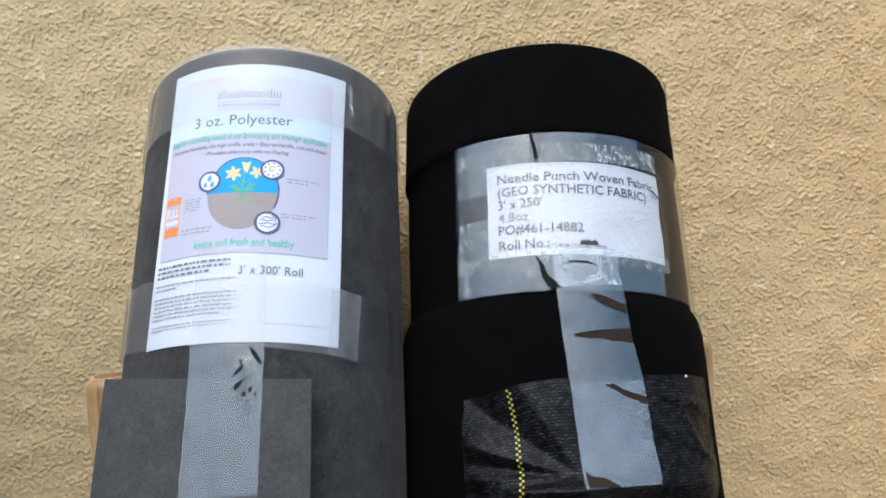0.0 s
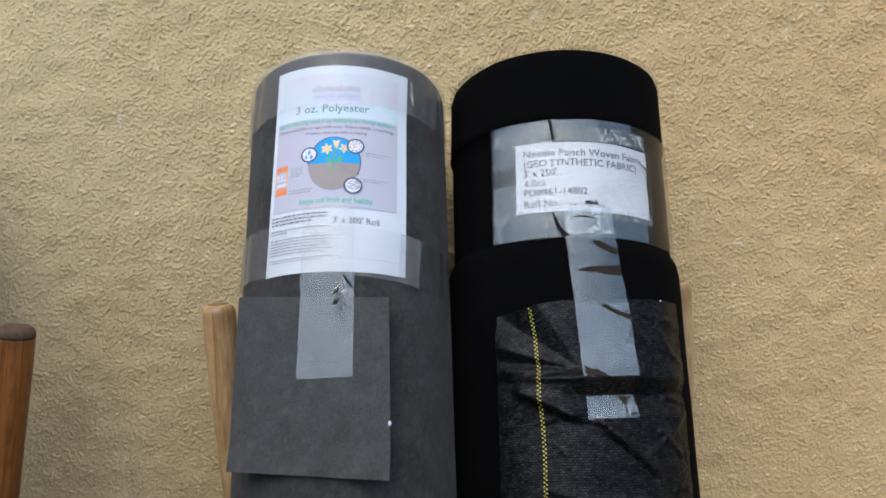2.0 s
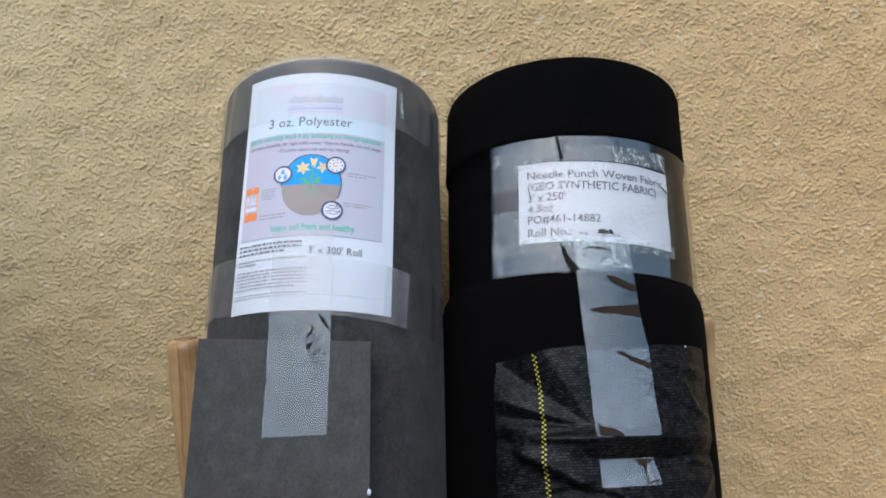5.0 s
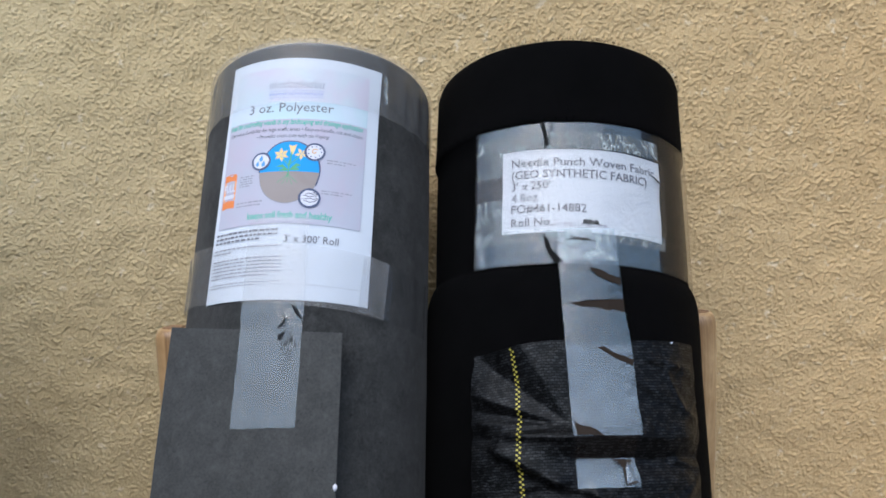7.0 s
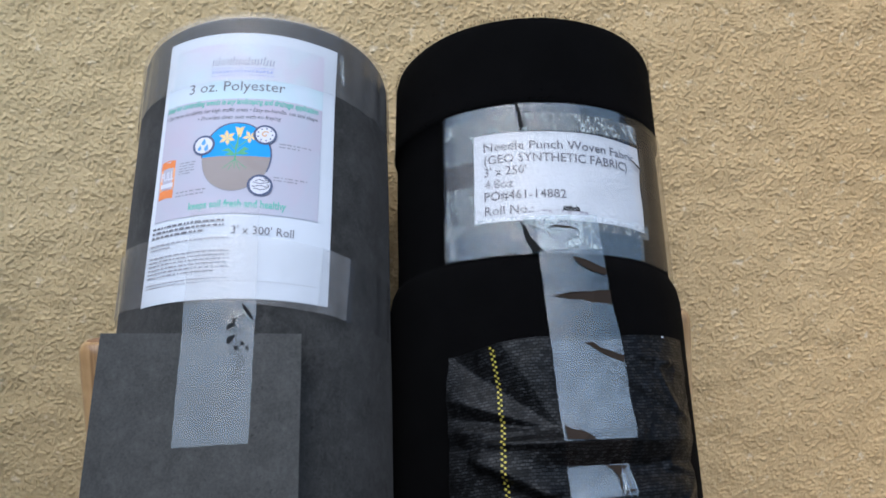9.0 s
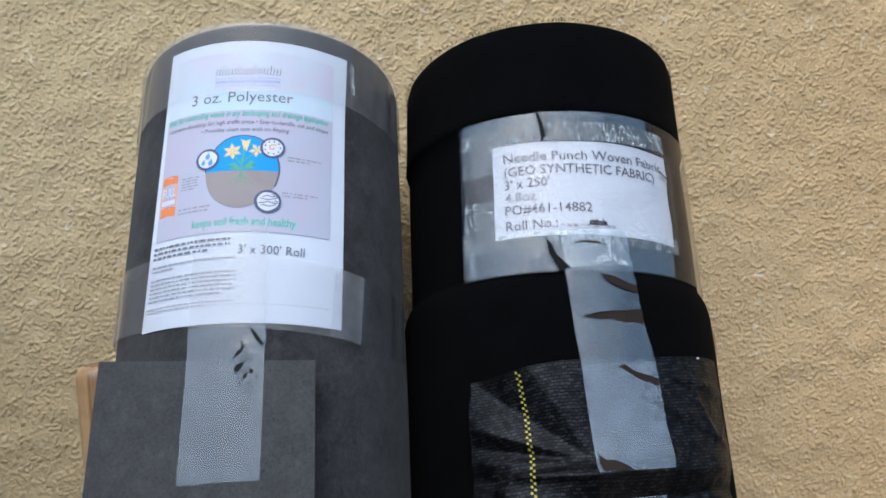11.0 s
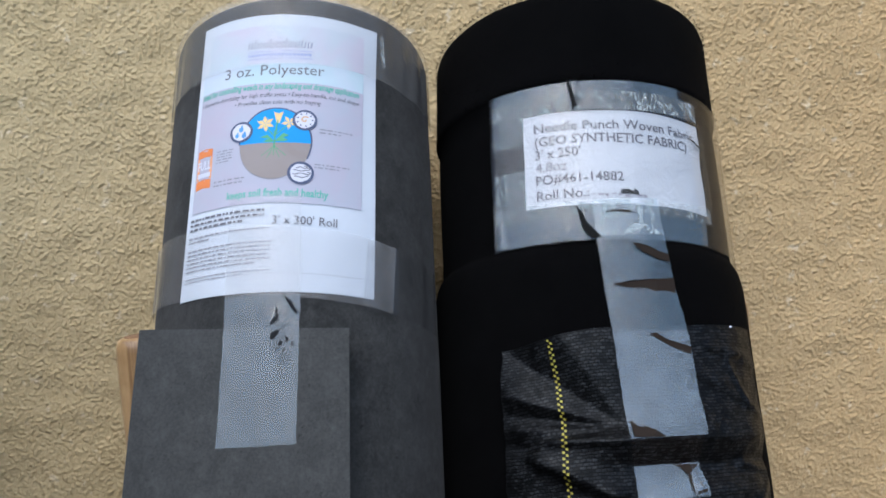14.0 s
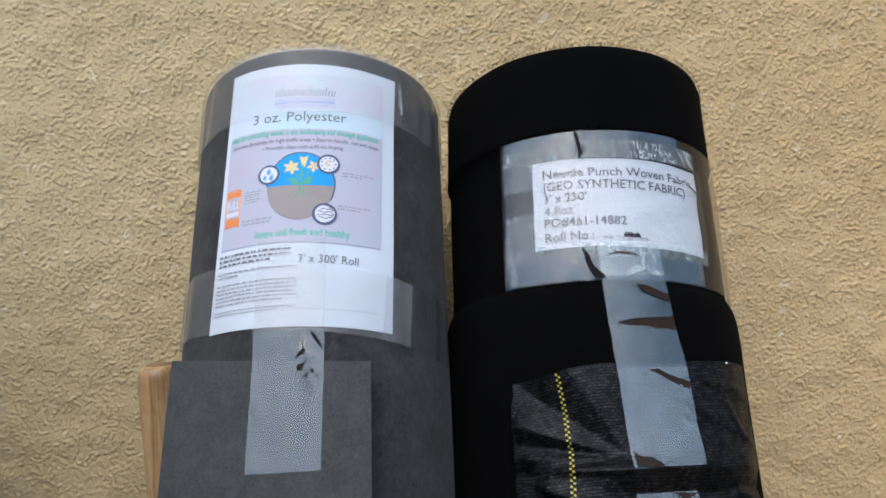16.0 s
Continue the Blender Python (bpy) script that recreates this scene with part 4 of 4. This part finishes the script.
    # dents that reflect no sky, painted as opaque brown patches
    for name, out, pts in (("tape_blister", 0.0124, ((-0.0123, 0.2936), (0.0042, 0.2901), (0.0226, 0.2888), (0.0368, 0.2873), (0.0374, 0.3015), (0.0214, 0.3004), (0.0035, 0.2973))),
                           ("tape_blister", 0.0118, ((0.0053, 0.2576), (0.0162, 0.2594), (0.0275, 0.2649), (0.0350, 0.2668), (0.0353, 0.2738), (0.0245, 0.2710), (0.0132, 0.2655))),
                           ("tape_blister", 0.0082, ((-0.0155, 0.2300), (-0.0060, 0.2268), (0.0060, 0.2275), (0.0150, 0.2312), (0.0050, 0.2292), (-0.0060, 0.2284))),
                           ("tape_blister", 0.0150, ((0.0080, 0.3365), (0.0150, 0.3352), (0.0215, 0.3400), (0.0300, 0.3428), (0.0406, 0.3462), (0.0400, 0.3520), (0.0300, 0.3496), (0.0215, 0.3442), (0.0130, 0.3385))),
                           ("tape_blister", 0.0150, ((-0.0108, 0.4030), (-0.0030, 0.4062), (0.0060, 0.4115), (0.0120, 0.4162), (0.0020, 0.4162), (-0.0100, 0.4162)))):
        bm = bmesh.new()
        if out > 0.014:
            bm.faces.new([bm.verts.new(g(a, b, 0.0150 + crumple(a, b))) for a, b in pts][::-1])
        else:
            add_polygon(bm, g, pts, out)
        part(name, bm, BROWN_SPOT, roll, "brown blister in the tape, its missing sheen painted dark", False)
    # creases that reflect no sky, painted as black slivers
    for pts in (((-0.0342, 0.1017), (-0.0311, 0.1138), (-0.0283, 0.1290), (-0.0322, 0.1290), (-0.0340, 0.1134), (-0.0362, 0.1017)),
                ((-0.0357, 0.2226), (-0.0305, 0.2293), (-0.0275, 0.2388), (-0.0171, 0.2506), (-0.0175, 0.2520), (-0.0252, 0.2517), (-0.0314, 0.2411))):
        bm = bmesh.new()
        add_polygon(bm, g, pts, 0.0085)
        part("tape_crease", bm, INK_AND_CREASE_BLACK, roll, "crease in the tape, its missing sheen painted black", False)

    def tail(s, q):
        return 0.0150 + crumple(t.u0 + s * t.c - q * t.s, s * t.s + q * t.c) + 0.0030 * math.exp(-((s - 0.012) / 0.0025) ** 2) + 0.0004 * noise.noise((s * 60, q * 60, 0.0))
    part("tape_strip", sheet(t, -0.0318, 0.0198, 0.4365, 0.4610, 0.0, 0.0016, 0.0, tail), TAPE_BRIGHT, roll, "hazy packing tape strip, its serrated tail")
    part("tape_strip", sheet(t, -0.0322, 0.0200, 0.4165, 0.4365, 0.0, 0.0016, 0.0, lambda s, q: tail(s, q) - 0.0010), TAPE_BROWN, roll, "see-through brown tape bridging the tuck")
    # the tail's notch, its missing sheen painted as opaque brown
    bm = bmesh.new()
    for pts in (((0.0205, 0.4362), (0.0440, 0.4366), (0.0375, 0.4400), (0.0344, 0.4432), (0.0325, 0.4575), (0.0315, 0.4575), (0.0318, 0.4440), (0.0270, 0.4385)),
                ((0.0330, 0.4590), (0.0360, 0.4560), (0.0425, 0.4545), (0.0440, 0.4560), (0.0380, 0.4572))):
        bm.faces.new([bm.verts.new(g(a * 0.90, b, 0.0178 + crumple(a * 0.90, b))) for a, b in pts][::-1])
    part("tape_blister", bm, BROWN_SPOT, roll, "brown notch in the tape tail, its missing sheen painted dark", False)
    bm = bmesh.new()
    bmesh.ops.create_icosphere(bm, subdivisions=1, radius=0.0010, matrix=Matrix.Translation(g(0.0790, 0.3275, 0.0170 + crumple(0.079, 0.3275))) @ Matrix.Diagonal((1.3, 1, 1, 1)))
    part("lint_fleck", bm, PRINT_WHITE, roll, "white lint fleck on the woven sample's top edge", False)
    bm = bmesh.new()
    for k in range(24):
        s0 = -0.0318 + 0.0516 * k / 24
        bm.faces.new([bm.verts.new(t(a, b, tail(a, b))) for a, b in ((s0, 0.4610), (s0 + 0.0011, 0.4624), (s0 + 0.0021, 0.4610))][::-1])
    part("tape_teeth", bm, TAPE, roll, "", False)
    return roll


black_roll()


# ---- tool handles leaning beside the rolls ----
def handle_tool(foot, top, r_top, r_low, mat, label, cap=None):
    foot, top = Vector(foot), Vector(top)
    axis = (top - foot).normalized()
    ob = anchor("tool_handle", foot, *axes(axis), label, "tool handle", "handles beside the rolls")
    n = (top - foot).length
    prof = [(r_top * 0.50, n), (r_top * 0.74, n - 0.0015), (r_top * 0.90, n - 0.005), (r_top * 0.98, n - 0.011), (r_top, n - 0.018), (r_top * 1.0, n - 0.05), (r_top * 0.93, n - 0.14), (r_low * 1.05, n - 0.28), (r_low, n * 0.4), (r_low, 0.0)]
    part("shaft", turned(prof, 40, 0.0), mat, ob)
    end = [(0.001, n + 0.0012), (r_top * 0.45, n + 0.0010), (r_top * 0.62, n + 0.0002), (r_top * 0.62, n - 0.002), (0.001, n - 0.002)]
    if not cap:
        part("end_grain", turned(end, 40), END_GRAIN, ob, "darker sawn end grain")
    if cap:
        tip = [(r_top * 0.4, n + 0.005), (r_top * 0.70, n + 0.0035), (r_top * 0.90, n), (r_top * 0.99, n - 0.005), (r_top * 1.012, n - 0.010), (r_top * 1.005, n - 0.013)]
        part("end_cap", turned(tip, 40), cap, ob, "dark worn end")
    return ob


handle_tool((-0.312, 0.82, 0.0), (-0.3305, 0.845, 0.612), 0.0238, 0.0150, WOOD_PALE, "pale ash wooden tool handle standing by the wall")
handle_tool((0.362, 0.82, 0.0), (0.348, 0.845, 0.622), 0.0225, 0.0150, WOOD_PALE, "pale wooden tool handle half hidden behind the roll")
handle_tool((-0.703, 0.80, 0.0), (-0.6155, 0.830, 0.590), 0.0258, 0.0210, WOOD_ORANGE, "orange varnished wooden tool handle with a dark end", WOOD_DARK)
handle_tool((-0.784, 0.92, 0.0), (-0.764, 0.905, 0.825), 0.0270, 0.0240, RUBBER, "dark rubber gripped tool handle against the wall")
